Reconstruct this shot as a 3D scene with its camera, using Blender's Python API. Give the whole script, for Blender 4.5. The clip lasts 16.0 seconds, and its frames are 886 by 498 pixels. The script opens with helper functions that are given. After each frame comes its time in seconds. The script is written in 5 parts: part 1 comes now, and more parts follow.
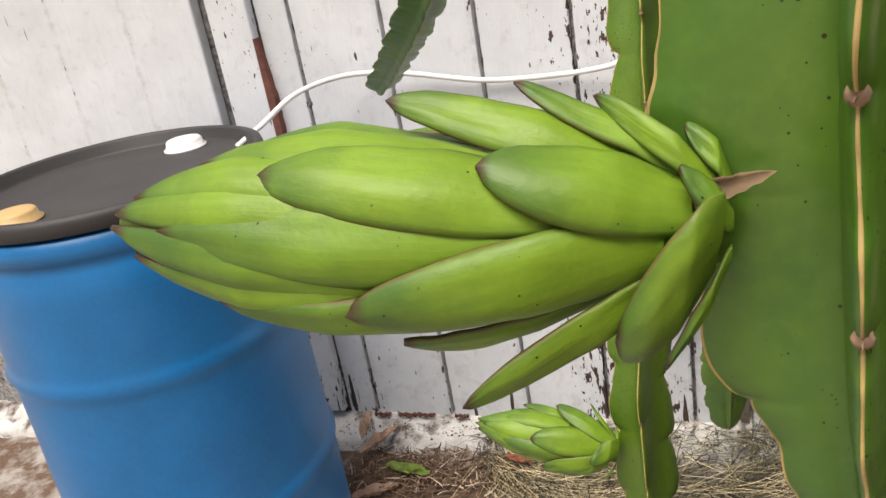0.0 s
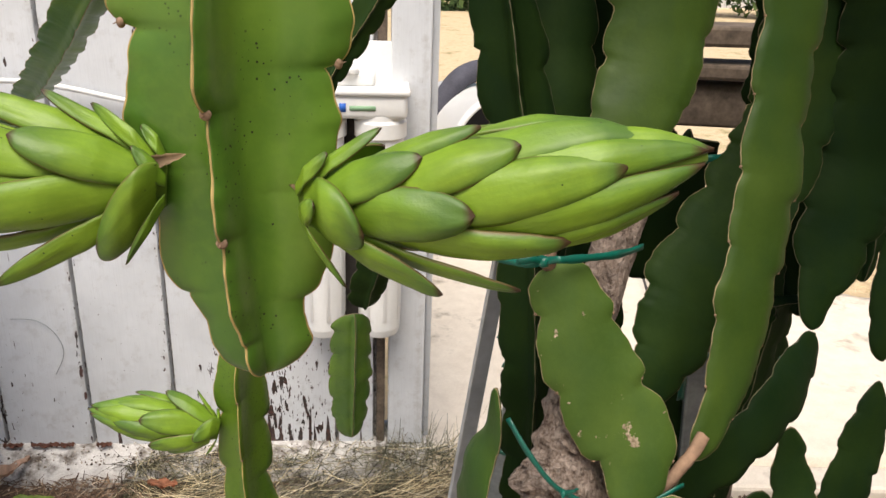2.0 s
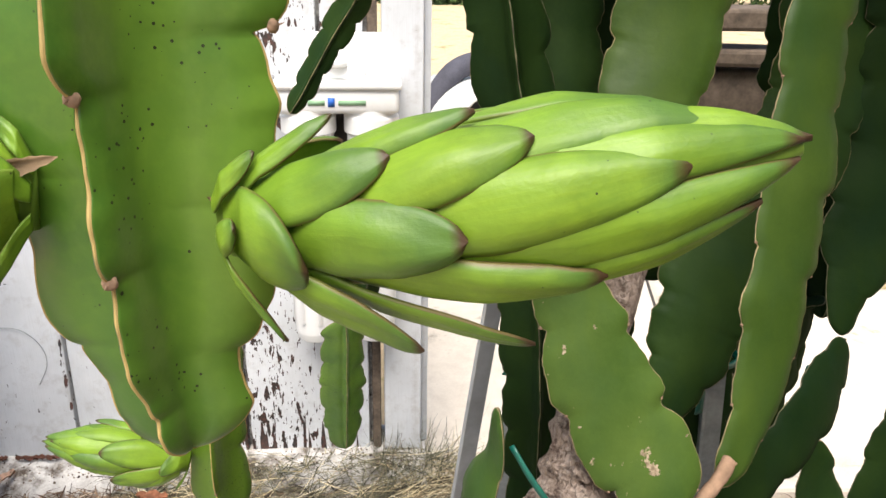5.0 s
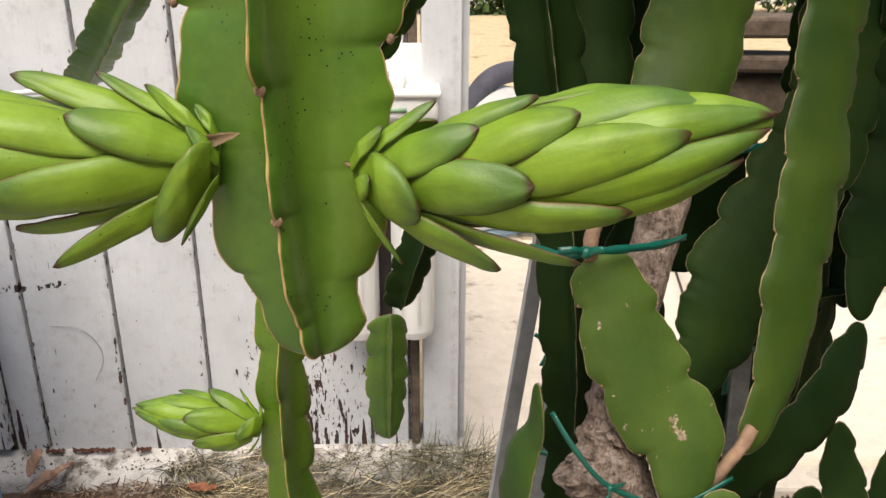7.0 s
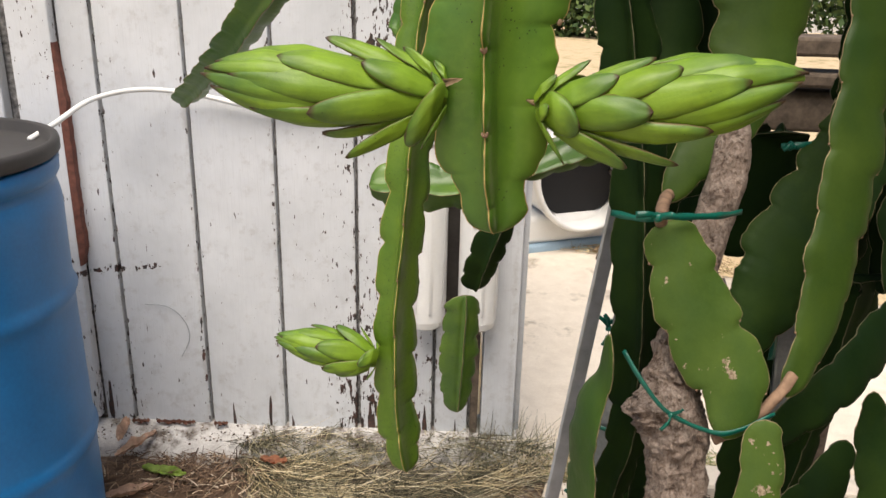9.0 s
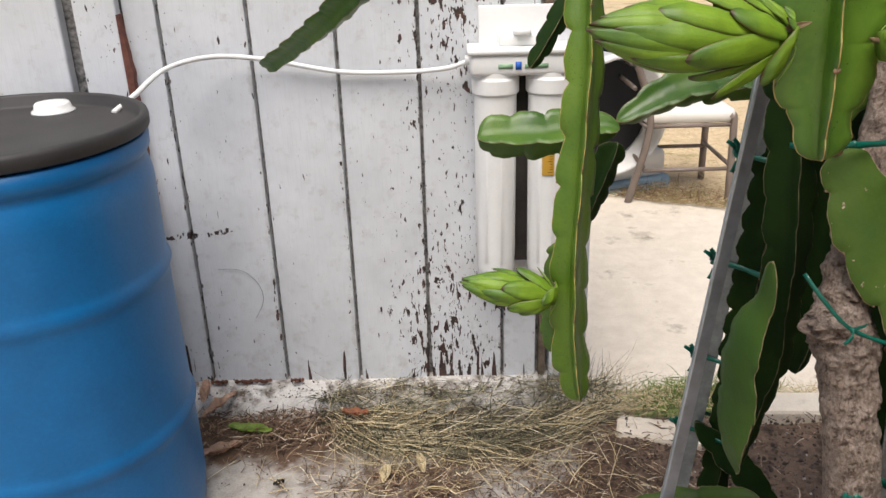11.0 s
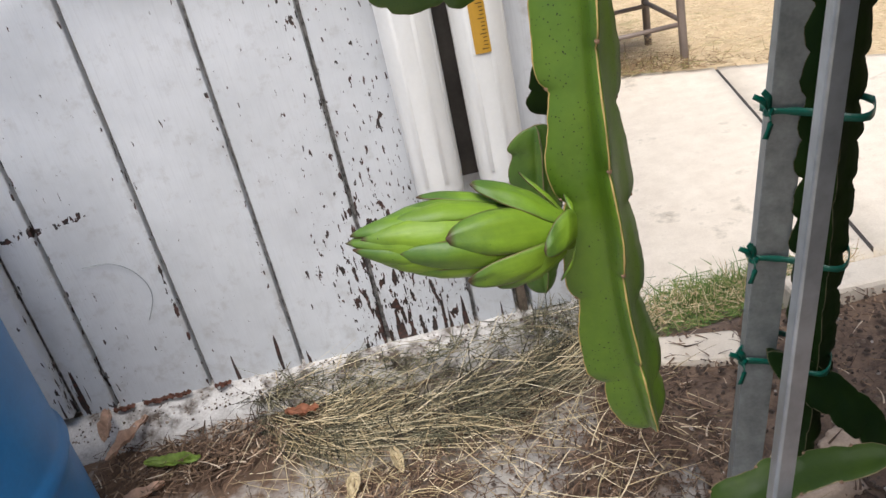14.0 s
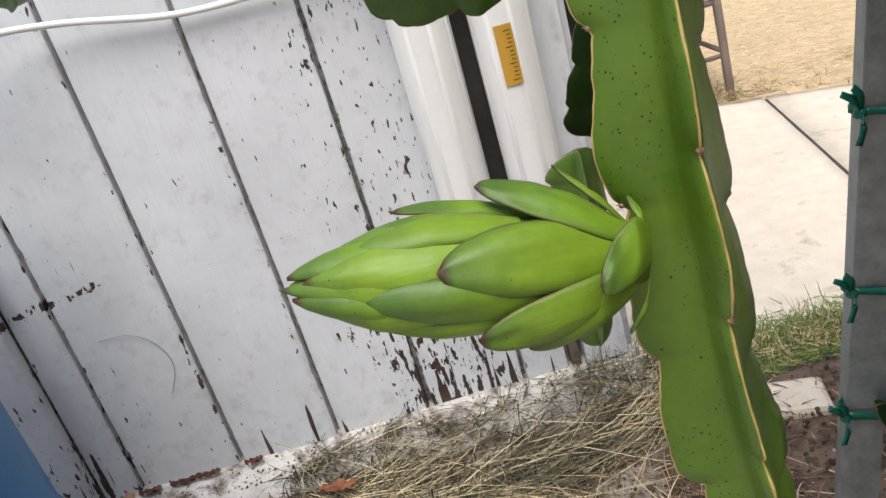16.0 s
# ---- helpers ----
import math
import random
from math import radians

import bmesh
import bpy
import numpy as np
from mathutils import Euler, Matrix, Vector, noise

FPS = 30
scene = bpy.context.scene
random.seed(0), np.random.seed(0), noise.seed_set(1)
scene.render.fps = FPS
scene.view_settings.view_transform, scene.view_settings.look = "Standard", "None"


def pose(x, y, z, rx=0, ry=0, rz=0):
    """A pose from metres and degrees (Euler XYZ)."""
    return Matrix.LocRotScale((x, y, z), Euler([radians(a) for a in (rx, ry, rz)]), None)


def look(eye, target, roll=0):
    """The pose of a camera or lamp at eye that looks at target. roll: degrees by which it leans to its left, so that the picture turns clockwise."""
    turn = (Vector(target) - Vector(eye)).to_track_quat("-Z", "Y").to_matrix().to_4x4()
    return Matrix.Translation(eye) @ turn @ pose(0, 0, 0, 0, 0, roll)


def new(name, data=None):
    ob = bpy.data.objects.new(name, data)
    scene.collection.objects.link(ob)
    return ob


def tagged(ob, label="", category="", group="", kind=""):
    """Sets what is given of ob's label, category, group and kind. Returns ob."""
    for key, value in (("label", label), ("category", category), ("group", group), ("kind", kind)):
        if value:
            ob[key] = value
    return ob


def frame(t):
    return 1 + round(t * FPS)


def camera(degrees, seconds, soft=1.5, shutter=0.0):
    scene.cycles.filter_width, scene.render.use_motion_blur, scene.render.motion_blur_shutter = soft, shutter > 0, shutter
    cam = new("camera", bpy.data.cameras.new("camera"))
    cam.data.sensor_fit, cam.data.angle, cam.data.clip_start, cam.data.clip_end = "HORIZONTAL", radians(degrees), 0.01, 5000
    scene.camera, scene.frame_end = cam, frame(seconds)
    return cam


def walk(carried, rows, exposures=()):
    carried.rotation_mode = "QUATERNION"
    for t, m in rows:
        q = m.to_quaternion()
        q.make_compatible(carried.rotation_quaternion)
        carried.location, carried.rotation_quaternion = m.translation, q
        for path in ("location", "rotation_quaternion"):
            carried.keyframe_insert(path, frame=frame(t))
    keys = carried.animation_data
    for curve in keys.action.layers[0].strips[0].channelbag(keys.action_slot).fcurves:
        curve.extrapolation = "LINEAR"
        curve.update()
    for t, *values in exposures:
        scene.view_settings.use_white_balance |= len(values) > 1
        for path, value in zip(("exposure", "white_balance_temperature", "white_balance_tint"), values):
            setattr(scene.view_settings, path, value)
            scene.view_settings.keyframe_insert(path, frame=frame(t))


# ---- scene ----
cam = camera(57.4, 16.0)
PATH = [
    (0, (0.036, -0.004, 1.327), (-0.583, 1.741, 0.57), -10.0),
    (0.5, (0.05, -0.037, 1.334), (-0.484, 1.745, 0.599), -7.4),
    (1, (0.074, -0.079, 1.348), (-0.25, 1.751, 0.607), -5.3),
    (1.5, (0.098, -0.115, 1.359), (0.057, 1.746, 0.629), -1.6),
    (2, (0.107, -0.115, 1.344), (0.262, 1.745, 0.627), 2.0),
    (2.5, (0.103, -0.087, 1.331), (0.332, 1.771, 0.627), 3.1),
    (3, (0.102, -0.059, 1.321), (0.368, 1.792, 0.61), 2.7),
    (3.5, (0.108, -0.047, 1.321), (0.361, 1.801, 0.598), 2.5),
    (4, (0.111, -0.042, 1.324), (0.326, 1.811, 0.601), 2.0),
    (4.2, (0.118, -0.039, 1.324), (0.308, 1.812, 0.592), 2.1),
    (6.3, (0.107, -0.081, 1.331), (0.237, 1.782, 0.616), -0.1),
    (6.5, (0.105, -0.09, 1.331), (0.217, 1.775, 0.617), 0.0),
    (7, (0.099, -0.114, 1.334), (0.181, 1.755, 0.627), 0.2),
    (7.5, (0.09, -0.139, 1.337), (0.159, 1.734, 0.64), 0.4),
    (8, (0.077, -0.173, 1.339), (0.139, 1.703, 0.649), 0.4),
    (8.5, (0.06, -0.217, 1.335), (0.098, 1.667, 0.664), 0.5),
    (9, (0.047, -0.266, 1.332), (0.014, 1.62, 0.667), 1.4),
    (9.2, (0.051, -0.303, 1.334), (-0.025, 1.581, 0.665), 1.6),
    (11.3, (-0.164, -0.319, 1.34), (-0.167, 1.503, 0.514), -2.2),
    (11.5, (-0.151, -0.246, 1.33), (-0.141, 1.553, 0.456), -2.2),
    (12, (-0.154, -0.135, 1.303), (-0.111, 1.603, 0.314), -2.7),
    (12.5, (-0.175, -0.031, 1.249), (0.057, 1.664, 0.212), -2.1),
    (13, (-0.149, 0.062, 1.183), (0.123, 1.765, 0.17), -4.9),
    (13.5, (-0.126, 0.128, 1.141), (0.007, 1.869, 0.166), -10.0),
    (14, (-0.112, 0.158, 1.126), (-0.04, 1.922, 0.186), -12.5),
    (14.5, (-0.108, 0.178, 1.111), (-0.081, 1.962, 0.208), -14.0),
    (15, (-0.104, 0.207, 1.094), (-0.091, 2.001, 0.211), -14.7),
    (15.5, (-0.105, 0.247, 1.062), (-0.106, 2.062, 0.221), -16.0),
    (16, (-0.092, 0.282, 1.051), (-0.098, 2.117, 0.257), -16.6),
]
walk(cam, [(t, look(eye, target, roll)) for t, eye, target, roll in PATH],
     exposures=[(0.0, 0.35, 6750.0, 11.0), (2.0, 0.35, 6700.0, 11.0), (3.0, 0.45, 6500.0, 10.0), (3.5, 0.94, 6350.0, 9.0), (4.2, 0.94, 6300.0, 9.0), (6.3, 0.42, 6850.0, 11.0), (9.2, 0.26, 6750.0, 11.0), (11.5, 0.08, 6350.0, 11.0), (12.5, 0.16, 6250.0, 11.0), (13.5, 0.18, 6150.0, 11.0), (16.0, 0.17, 6300.0, 10.5)])

# ---- light ----
SUN_ELEV, SUN_TURN = 64.0, 192.0  # degrees above the horizon; turn from +y towards +x
world = bpy.data.worlds.new("sky")
scene.world = world
world.use_nodes = True
wn = world.node_tree.nodes
sky = wn.new("ShaderNodeTexSky")
sky.sky_type, sky.sun_disc = "NISHITA", False
sky.sun_elevation, sky.sun_rotation = radians(SUN_ELEV), radians(SUN_TURN)
sky.dust_density = 4.0
world.node_tree.links.new(sky.outputs[0], wn["Background"].inputs[0])
wn["Background"].inputs[1].default_value = 0.098
sun = new("sun", bpy.data.lights.new("sun", "SUN"))
sun.data.energy, sun.data.angle, sun.data.color = 3.5, radians(40), (1.0, 0.95, 0.88)
_dir = Vector((math.sin(radians(SUN_TURN)) * math.cos(radians(SUN_ELEV)), math.cos(radians(SUN_TURN)) * math.cos(radians(SUN_ELEV)), math.sin(radians(SUN_ELEV))))
sun.matrix_world = look(_dir * 20, (0, 0, 0))


# ---- materials ----
class Mat:
    """A node material in a few words."""

    def __init__(self, name, rough=0.6, metal=0.0, spec=0.5):
        self.m = bpy.data.materials.new(name)
        self.m.use_nodes = True
        self.t = self.m.node_tree
        self.b = self.t.nodes["Principled BSDF"]
        self.b.inputs["Roughness"].default_value = rough
        self.b.inputs["Metallic"].default_value = metal
        self.b.inputs["Specular IOR Level"].default_value = spec
        self.co = self.t.nodes.new("ShaderNodeTexCoord")
        self.geo = self.t.nodes.new("ShaderNodeNewGeometry")

    def link(self, a, b):
        self.t.links.new(a, b)

    def put(self, sock, v):
        if hasattr(v, "is_output"):
            self.link(v, sock)
        elif isinstance(v, tuple):
            sock.default_value = (*v, 1.0)[: len(sock.default_value)]
        else:
            sock.default_value = v

    def vec(self, scale=(1, 1, 1), src="Object", turn=(0, 0, 0)):
        n = self.t.nodes.new("ShaderNodeMapping")
        n.inputs["Scale"].default_value = scale
        n.inputs["Rotation"].default_value = turn
        self.link(self.geo.outputs["Position"] if src == "World" else self.co.outputs[src], n.inputs[0])
        return n.outputs[0]

    def noise(self, scale, detail=4, rough=0.55, vec=None, distort=0.0):
        n = self.t.nodes.new("ShaderNodeTexNoise")
        n.inputs["Scale"].default_value, n.inputs["Detail"].default_value = scale, detail
        n.inputs["Roughness"].default_value, n.inputs["Distortion"].default_value = rough, distort
        self.link(vec or self.vec(), n.inputs["Vector"])
        return n.outputs["Fac"]

    def voronoi(self, scale, vec=None, out="Distance", feature="F1", rand=1.0):
        n = self.t.nodes.new("ShaderNodeTexVoronoi")
        n.feature = feature
        n.inputs["Scale"].default_value, n.inputs["Randomness"].default_value = scale, rand
        self.link(vec or self.vec(), n.inputs["Vector"])
        return n.outputs[out]

    def ramp(self, fac, *stops):
        n = self.t.nodes.new("ShaderNodeValToRGB")
        e = n.color_ramp.elements
        while len(e) < len(stops):
            e.new(0.5)
        for k, (p, c) in enumerate(stops):
            e[k].position = p
            e[k].color = (*c, 1) if isinstance(c, tuple) else (c, c, c, 1)
        self.link(fac, n.inputs[0])
        return n.outputs[0]

    def mix(self, fac, a, b, mode="MIX"):
        n = self.t.nodes.new("ShaderNodeMix")
        n.data_type, n.blend_type = "RGBA", mode
        self.put(n.inputs[0], fac)
        self.put(n.inputs[6], a)
        self.put(n.inputs[7], b)
        return n.outputs[2]

    def math(self, op, a, b=0.0, clamp=False):
        n = self.t.nodes.new("ShaderNodeMath")
        n.operation, n.use_clamp = op, clamp
        self.put(n.inputs[0], a)
        self.put(n.inputs[1], b)
        return n.outputs[0]

    def split(self, vec):
        n = self.t.nodes.new("ShaderNodeSeparateXYZ")
        self.link(vec, n.inputs[0])
        return n.outputs

    def random(self):
        return self.t.nodes.new("ShaderNodeObjectInfo").outputs["Random"]

    def island(self):
        return self.geo.outputs["Random Per Island"]

    def color(self, c):
        self.put(self.b.inputs["Base Color"], c)
        return self

    def rough(self, r):
        self.put(self.b.inputs["Roughness"], r)
        return self

    def bump(self, h, strength=0.3, dist=0.001):
        n = self.t.nodes.new("ShaderNodeBump")
        n.inputs["Strength"].default_value, n.inputs["Distance"].default_value = strength, dist
        self.link(h, n.inputs["Height"])
        self.link(n.outputs[0], self.b.inputs["Normal"])
        return self


def simple(name, base, rough=0.5, metal=0.0, var=0.15, scale=8.0, bump=0.1, grain=120.0):
    m = Mat(name, rough, metal)
    big, fine = m.noise(scale), m.noise(grain, 3)
    k = m.math("ADD", m.math("MULTIPLY", big, 0.7), m.math("MULTIPLY", fine, 0.3))
    lo, hi = tuple(c * (1 - var) for c in base), tuple(min(1, c * (1 + var)) for c in base)
    m.color(m.ramp(k, (0.3, lo), (0.7, hi))).bump(fine, bump)
    return m.m


def skin_mat(name, dark, light, specks=0.5, wax=0.42, spec=0.4, scabs=0.0, crowd=0.0):
    """Waxy cactus skin: blotched green with small black specks and, on old joints, corky scabs."""
    m = Mat(name, wax, 0.0, spec)
    big, fine = m.noise(14, 5, 0.6), m.noise(260, 3)
    col = m.ramp(big, (0.28, dark), (0.72, light))
    col = m.mix(m.math("MULTIPLY", m.random(), 0.35), col, tuple(c * 0.8 for c in dark))
    col = m.mix(m.math("MULTIPLY", m.ramp(fine, (0.45, 0.0), (0.75, 1.0)), 0.25), col, light)
    col = m.mix(m.math("MULTIPLY", m.ramp(m.noise(7, 2, 0.5), (0.38, 1.0), (0.6, 0.0)), 0.45), col, (dark[0] * 0.55, dark[1] * 0.72, dark[2] * 0.8))
    bloom = m.ramp(m.noise(26, 3, 0.6, m.vec((1, 1, 0.5), turn=(0.7, 0.1, 0.3))), (0.45, 0.0), (0.75, 1.0))
    col = m.mix(m.math("MULTIPLY", bloom, 0.4), col, (dark[0] * 0.8, dark[1] * 0.95, dark[2] * 2.2))
    patch = m.ramp(m.noise(34, 3), (0.44, 0.0), (0.48, 1.0))
    grow = m.math("MINIMUM", m.math("MULTIPLY", m.math("SUBTRACT", m.noise(30, 3, vec=m.vec((1, 1, 1), turn=(1.1, 0.5, 0.2))), 0.50 - crowd), 1.5), 0.165)
    near, far_ = m.math("LESS_THAN", m.voronoi(430), grow), m.math("LESS_THAN", m.voronoi(120), m.math("MULTIPLY", m.noise(150, 1), 0.10))
    dot = m.math("MAXIMUM", m.math("MULTIPLY", near, m.math("MAXIMUM", patch, 0.6)), far_)
    col = m.mix(m.math("MULTIPLY", dot, specks), col, (0.006, 0.008, 0.004))
    relief = m.math("ADD", m.math("MULTIPLY", m.noise(60, 4), 0.35), m.noise(17, 3))
    if scabs:
        spot = m.ramp(m.math("ADD", m.noise(70, 4, 0.65), m.math("MULTIPLY", m.noise(14, 2), 0.5)), (0.94 - scabs * 0.1, 0.0), (0.97 - scabs * 0.1, 1.0))
        cork = m.ramp(m.noise(320, 3), (0.35, (0.16, 0.12, 0.075)), (0.65, (0.42, 0.34, 0.24)))
        col = m.mix(spot, col, cork)
        relief = m.math("ADD", relief, m.math("MULTIPLY", spot, 0.4))
    m.color(col).bump(relief, 0.35, 0.0045)
    m.rough(m.ramp(big, (0.3, wax - 0.06), (0.7, wax + 0.1)))
    return m.m


def bract_mat(name, body, deep, edge):
    """A bud's bract: the UV map runs along it (u) and across it (v)."""
    m = Mat(name, 0.40, 0.0, 0.42)
    u, v, _ = m.split(m.co.outputs["UV"])
    across = m.math("ABSOLUTE", m.math("SUBTRACT", m.math("MULTIPLY", v, 2.0), 1.0))
    ripple = m.math("SUBTRACT", m.noise(95, 4, 0.6), 0.5)
    rnd = m.random()
    col = m.ramp(m.noise(55, 5, 0.65), (0.3, tuple(c * 0.74 for c in body)), (0.7, tuple(c * 1.06 for c in body)))
    streak = m.noise(1.0, 5, 0.65, vec=m.vec((1.6, 7.0, 1.0), "UV"), distort=0.4)
    col = m.mix(m.math("MULTIPLY", m.ramp(streak, (0.45, 0.0), (0.7, 1.0)), 0.30), col, (body[0] * 1.35, body[1] * 1.22, body[2] * 1.6))
    col = m.mix(m.math("MULTIPLY", m.ramp(streak, (0.3, 1.0), (0.5, 0.0)), 0.22), col, (body[0] * 0.48, body[1] * 0.66, body[2] * 0.9))
    col = m.mix(m.math("MULTIPLY", m.math("POWER", rnd, 1.5), 0.38), col, (body[0] * 0.50, body[1] * 0.66, body[2] * 0.9))
    reach = m.math("ADD", m.math("ADD", u, m.math("MULTIPLY", rnd, 0.22)), m.math("MULTIPLY", ripple, 0.5))
    col = m.mix(m.math("MULTIPLY", m.ramp(reach, (0.62, 0.0), (1.08, 1.0)), 0.72), col, deep)
    edge_zone = m.math("ADD", m.math("MULTIPLY", across, 0.75), m.math("MULTIPLY", ripple, 0.5))
    col = m.mix(m.math("MULTIPLY", m.ramp(edge_zone, (0.42, 0.0), (0.75, 1.0)), 0.42), col, deep)
    rim = m.ramp(m.math("ADD", across, m.math("MULTIPLY", ripple, 0.14)), (0.93, 0.0), (0.995, 1.0))
    col = m.mix(m.math("MULTIPLY", rim, m.ramp(u, (0.15, 0.15), (0.6, 0.75))), col, edge)
    tip = m.ramp(m.math("ADD", u, m.math("MULTIPLY", ripple, 0.06)), (0.92, 0.0), (0.975, 1.0))
    col = m.mix(tip, col, tuple(c * 0.4 for c in edge))
    some = m.ramp(m.noise(30, 2), (0.5, 0.0), (0.56, 1.0))
    speck = m.math("MULTIPLY", m.math("LESS_THAN", m.voronoi(260), 0.07), some)
    col = m.mix(m.math("MULTIPLY", speck, 0.95), col, (0.006, 0.008, 0.004))
    grain = m.math("ADD", m.math("MULTIPLY", m.noise(700, 3), 0.22), m.math("MULTIPLY", streak, 0.25))
    m.color(col).bump(m.math("ADD", grain, m.noise(60, 4, 0.6)), 0.28, 0.0018)
    m.rough(m.ramp(m.noise(70, 4), (0.3, 0.42), (0.7, 0.56)))
    return m.m


def board_mat(name, seed, wear):
    """White house paint on boards, flaked to red-brown wood in upright chips, most along the joints and low down."""
    m = Mat(name, 0.45)
    p = m.vec((1, 1, 1), "World")
    q = m.t.nodes.new("ShaderNodeVectorMath")
    q.operation = "ADD"
    m.link(p, q.inputs[0])
    q.inputs[1].default_value = (seed, 0, seed * 0.37)

    def stretched(z):
        n = m.t.nodes.new("ShaderNodeMapping")
        n.inputs["Scale"].default_value = (1, 1, z)
        m.link(q.outputs[0], n.inputs[0])
        return n.outputs[0]

    chips, small = m.noise(62, 3, 0.5, stretched(0.36)), m.noise(150, 3, 0.5, stretched(0.34))
    area = m.noise(4.0, 3, 0.6, stretched(0.4))
    x, _, z = m.split(p)
    low = m.math("POWER", m.math("SUBTRACT", 1.0, m.math("DIVIDE", m.math("SUBTRACT", z, 0.06), 0.5), True), 2.0)
    span = m.math("DIVIDE", m.math("ADD", x, 1.1), 1.5)
    field = m.ramp(span, (0.0, 0.62), (0.17, 0.55), (0.22, 0.30), (0.42, 0.22), (0.50, 0.42), (0.57, 0.85), (0.64, 1.0), (0.72, 0.85), (0.76, 0.45), (1.0, 0.35))
    joint = m.math("ABSOLUTE", m.math("SUBTRACT", m.math("FRACT", m.math("DIVIDE", m.math("ADD", x, 2.356), 0.2136)), 0.5))
    joint = m.ramp(joint, (0.44, 0.0), (0.49, 1.0))
    crack = m.math("ABSOLUTE", m.math("SUBTRACT", m.math("SUBTRACT", z, m.math("MULTIPLY", x, 0.12)), m.math("ADD", 0.60, m.math("MULTIPLY", m.noise(9, 4, 0.7, q.outputs[0]), 0.08))))
    crack = m.math("MULTIPLY", m.math("LESS_THAN", crack, 0.008), m.math("LESS_THAN", x, -0.74))
    where = m.math("ADD", m.math("MULTIPLY", field, m.math("ADD", 0.142, m.math("MULTIPLY", low, 0.05))), m.math("ADD", m.math("MULTIPLY", joint, 0.12), m.math("MULTIPLY", crack, 0.215)))
    where = m.math("ADD", where, m.math("ADD", m.math("MULTIPLY", m.math("SUBTRACT", area, 0.5), 0.35), wear))
    flake = m.math("GREATER_THAN", m.math("ADD", chips, where), 0.785)
    bits = m.math("GREATER_THAN", m.math("ADD", small, m.math("ADD", m.math("MULTIPLY", where, 0.5), m.math("MULTIPLY", m.math("POWER", field, 3.0), 0.05))), 0.757)
    runs = m.math("GREATER_THAN", m.math("ADD", m.noise(58, 3, 0.45, stretched(0.07)), m.math("MULTIPLY", m.math("MULTIPLY", field, low), 0.22)), 0.745)
    flake = m.math("MAXIMUM", m.math("MAXIMUM", flake, runs), bits)
    brush, weave = m.noise(420, 3, 0.6, stretched(0.03)), m.noise(300, 2, 0.5, stretched(1.6))
    dirt = m.noise(5, 5, 0.65, q.outputs[0])
    paint = m.ramp(dirt, (0.3, (0.55, 0.57, 0.59)), (0.65, (0.67, 0.69, 0.715)))
    paint = m.mix(m.math("MULTIPLY", m.ramp(brush, (0.5, 0.0), (0.7, 1.0)), 0.35), paint, (0.50, 0.51, 0.53))
    grime = m.math("MULTIPLY", m.ramp(m.math("ADD", m.noise(30, 5, 0.7, q.outputs[0]), m.math("MULTIPLY", m.math("ADD", joint, m.math("MULTIPLY", low, 0.5)), 0.14)), (0.55, 0.0), (0.8, 1.0)), 0.5)
    paint = m.mix(grime, paint, (0.36, 0.34, 0.32))
    wood = m.ramp(m.noise(120, 2, 0.5, q.outputs[0]), (0.42, (0.030, 0.025, 0.023)), (0.75, (0.10, 0.042, 0.032)))
    m.color(m.mix(flake, paint, wood))
    m.bump(m.math("SUBTRACT", m.math("ADD", m.math("MULTIPLY", brush, 0.35), m.math("MULTIPLY", weave, 0.2)), flake), 0.55, 0.0012)
    return m.m


M_SKIN = skin_mat("cactus_skin_fresh", (0.046, 0.118, 0.012), (0.150, 0.262, 0.026), 0.97, 0.36, 0.52, 0.0, 0.05)
M_YOUNG = skin_mat("cactus_skin_young", (0.058, 0.120, 0.009), (0.120, 0.204, 0.016), 0.97, 0.38, 0.42, 0.0, 0.13)
# the next two greens are darkened for the shade among crowded stems
M_OLD_SHADED = skin_mat("cactus_skin_old_shaded", (0.008, 0.020, 0.005), (0.018, 0.038, 0.007), 0.3, 0.58, 0.05)
M_MID_SHADED = skin_mat("cactus_skin_mid_shaded", (0.014, 0.034, 0.007), (0.030, 0.059, 0.011), 0.3, 0.55, 0.09)
M_PALE = skin_mat("cactus_skin_pale", (0.046, 0.086, 0.013), (0.086, 0.136, 0.024), 0.2, 0.55, 0.15, 0.3)
M_PLAIN = skin_mat("cactus_skin_plain", (0.026, 0.055, 0.007), (0.058, 0.100, 0.013), 0.2, 0.46, 0.22)
M_LEAF = skin_mat("cactus_skin_smooth", (0.040, 0.088, 0.012), (0.078, 0.140, 0.020), 0.1, 0.46, 0.2)
M_EDGE = simple("cactus_rib_edge", (0.42, 0.30, 0.11), 0.7, var=0.35, scale=60)
M_EDGE_OLD = simple("cactus_rib_cork", (0.22, 0.175, 0.09), 0.8, var=0.75, scale=55)
M_EDGE_DARK = simple("cactus_rib_dark", (0.085, 0.08, 0.04), 0.8, var=0.8, scale=40)
M_AREOLE = simple("areole_wool", (0.26, 0.165, 0.105), 0.9, var=0.5, scale=200)
M_BRACT = bract_mat("bract", (0.180, 0.300, 0.018), (0.040, 0.098, 0.020), (0.13, 0.07, 0.032))
M_HUSK = simple("dry_husk", (0.36, 0.25, 0.15), 0.8, var=0.4, scale=150)
M_BLUE = simple("blue_plastic", (0.002, 0.128, 0.345), 0.40, var=0.2, scale=6, bump=0.06)
M_BLACK = simple("black_plastic", (0.030, 0.028, 0.028), 0.6, var=0.3, scale=7)
M_WHITE = simple("white_plastic", (0.78, 0.78, 0.76), 0.35, var=0.05, scale=10, bump=0.03)
M_TAN = simple("tan_plastic", (0.55, 0.36, 0.15), 0.5)
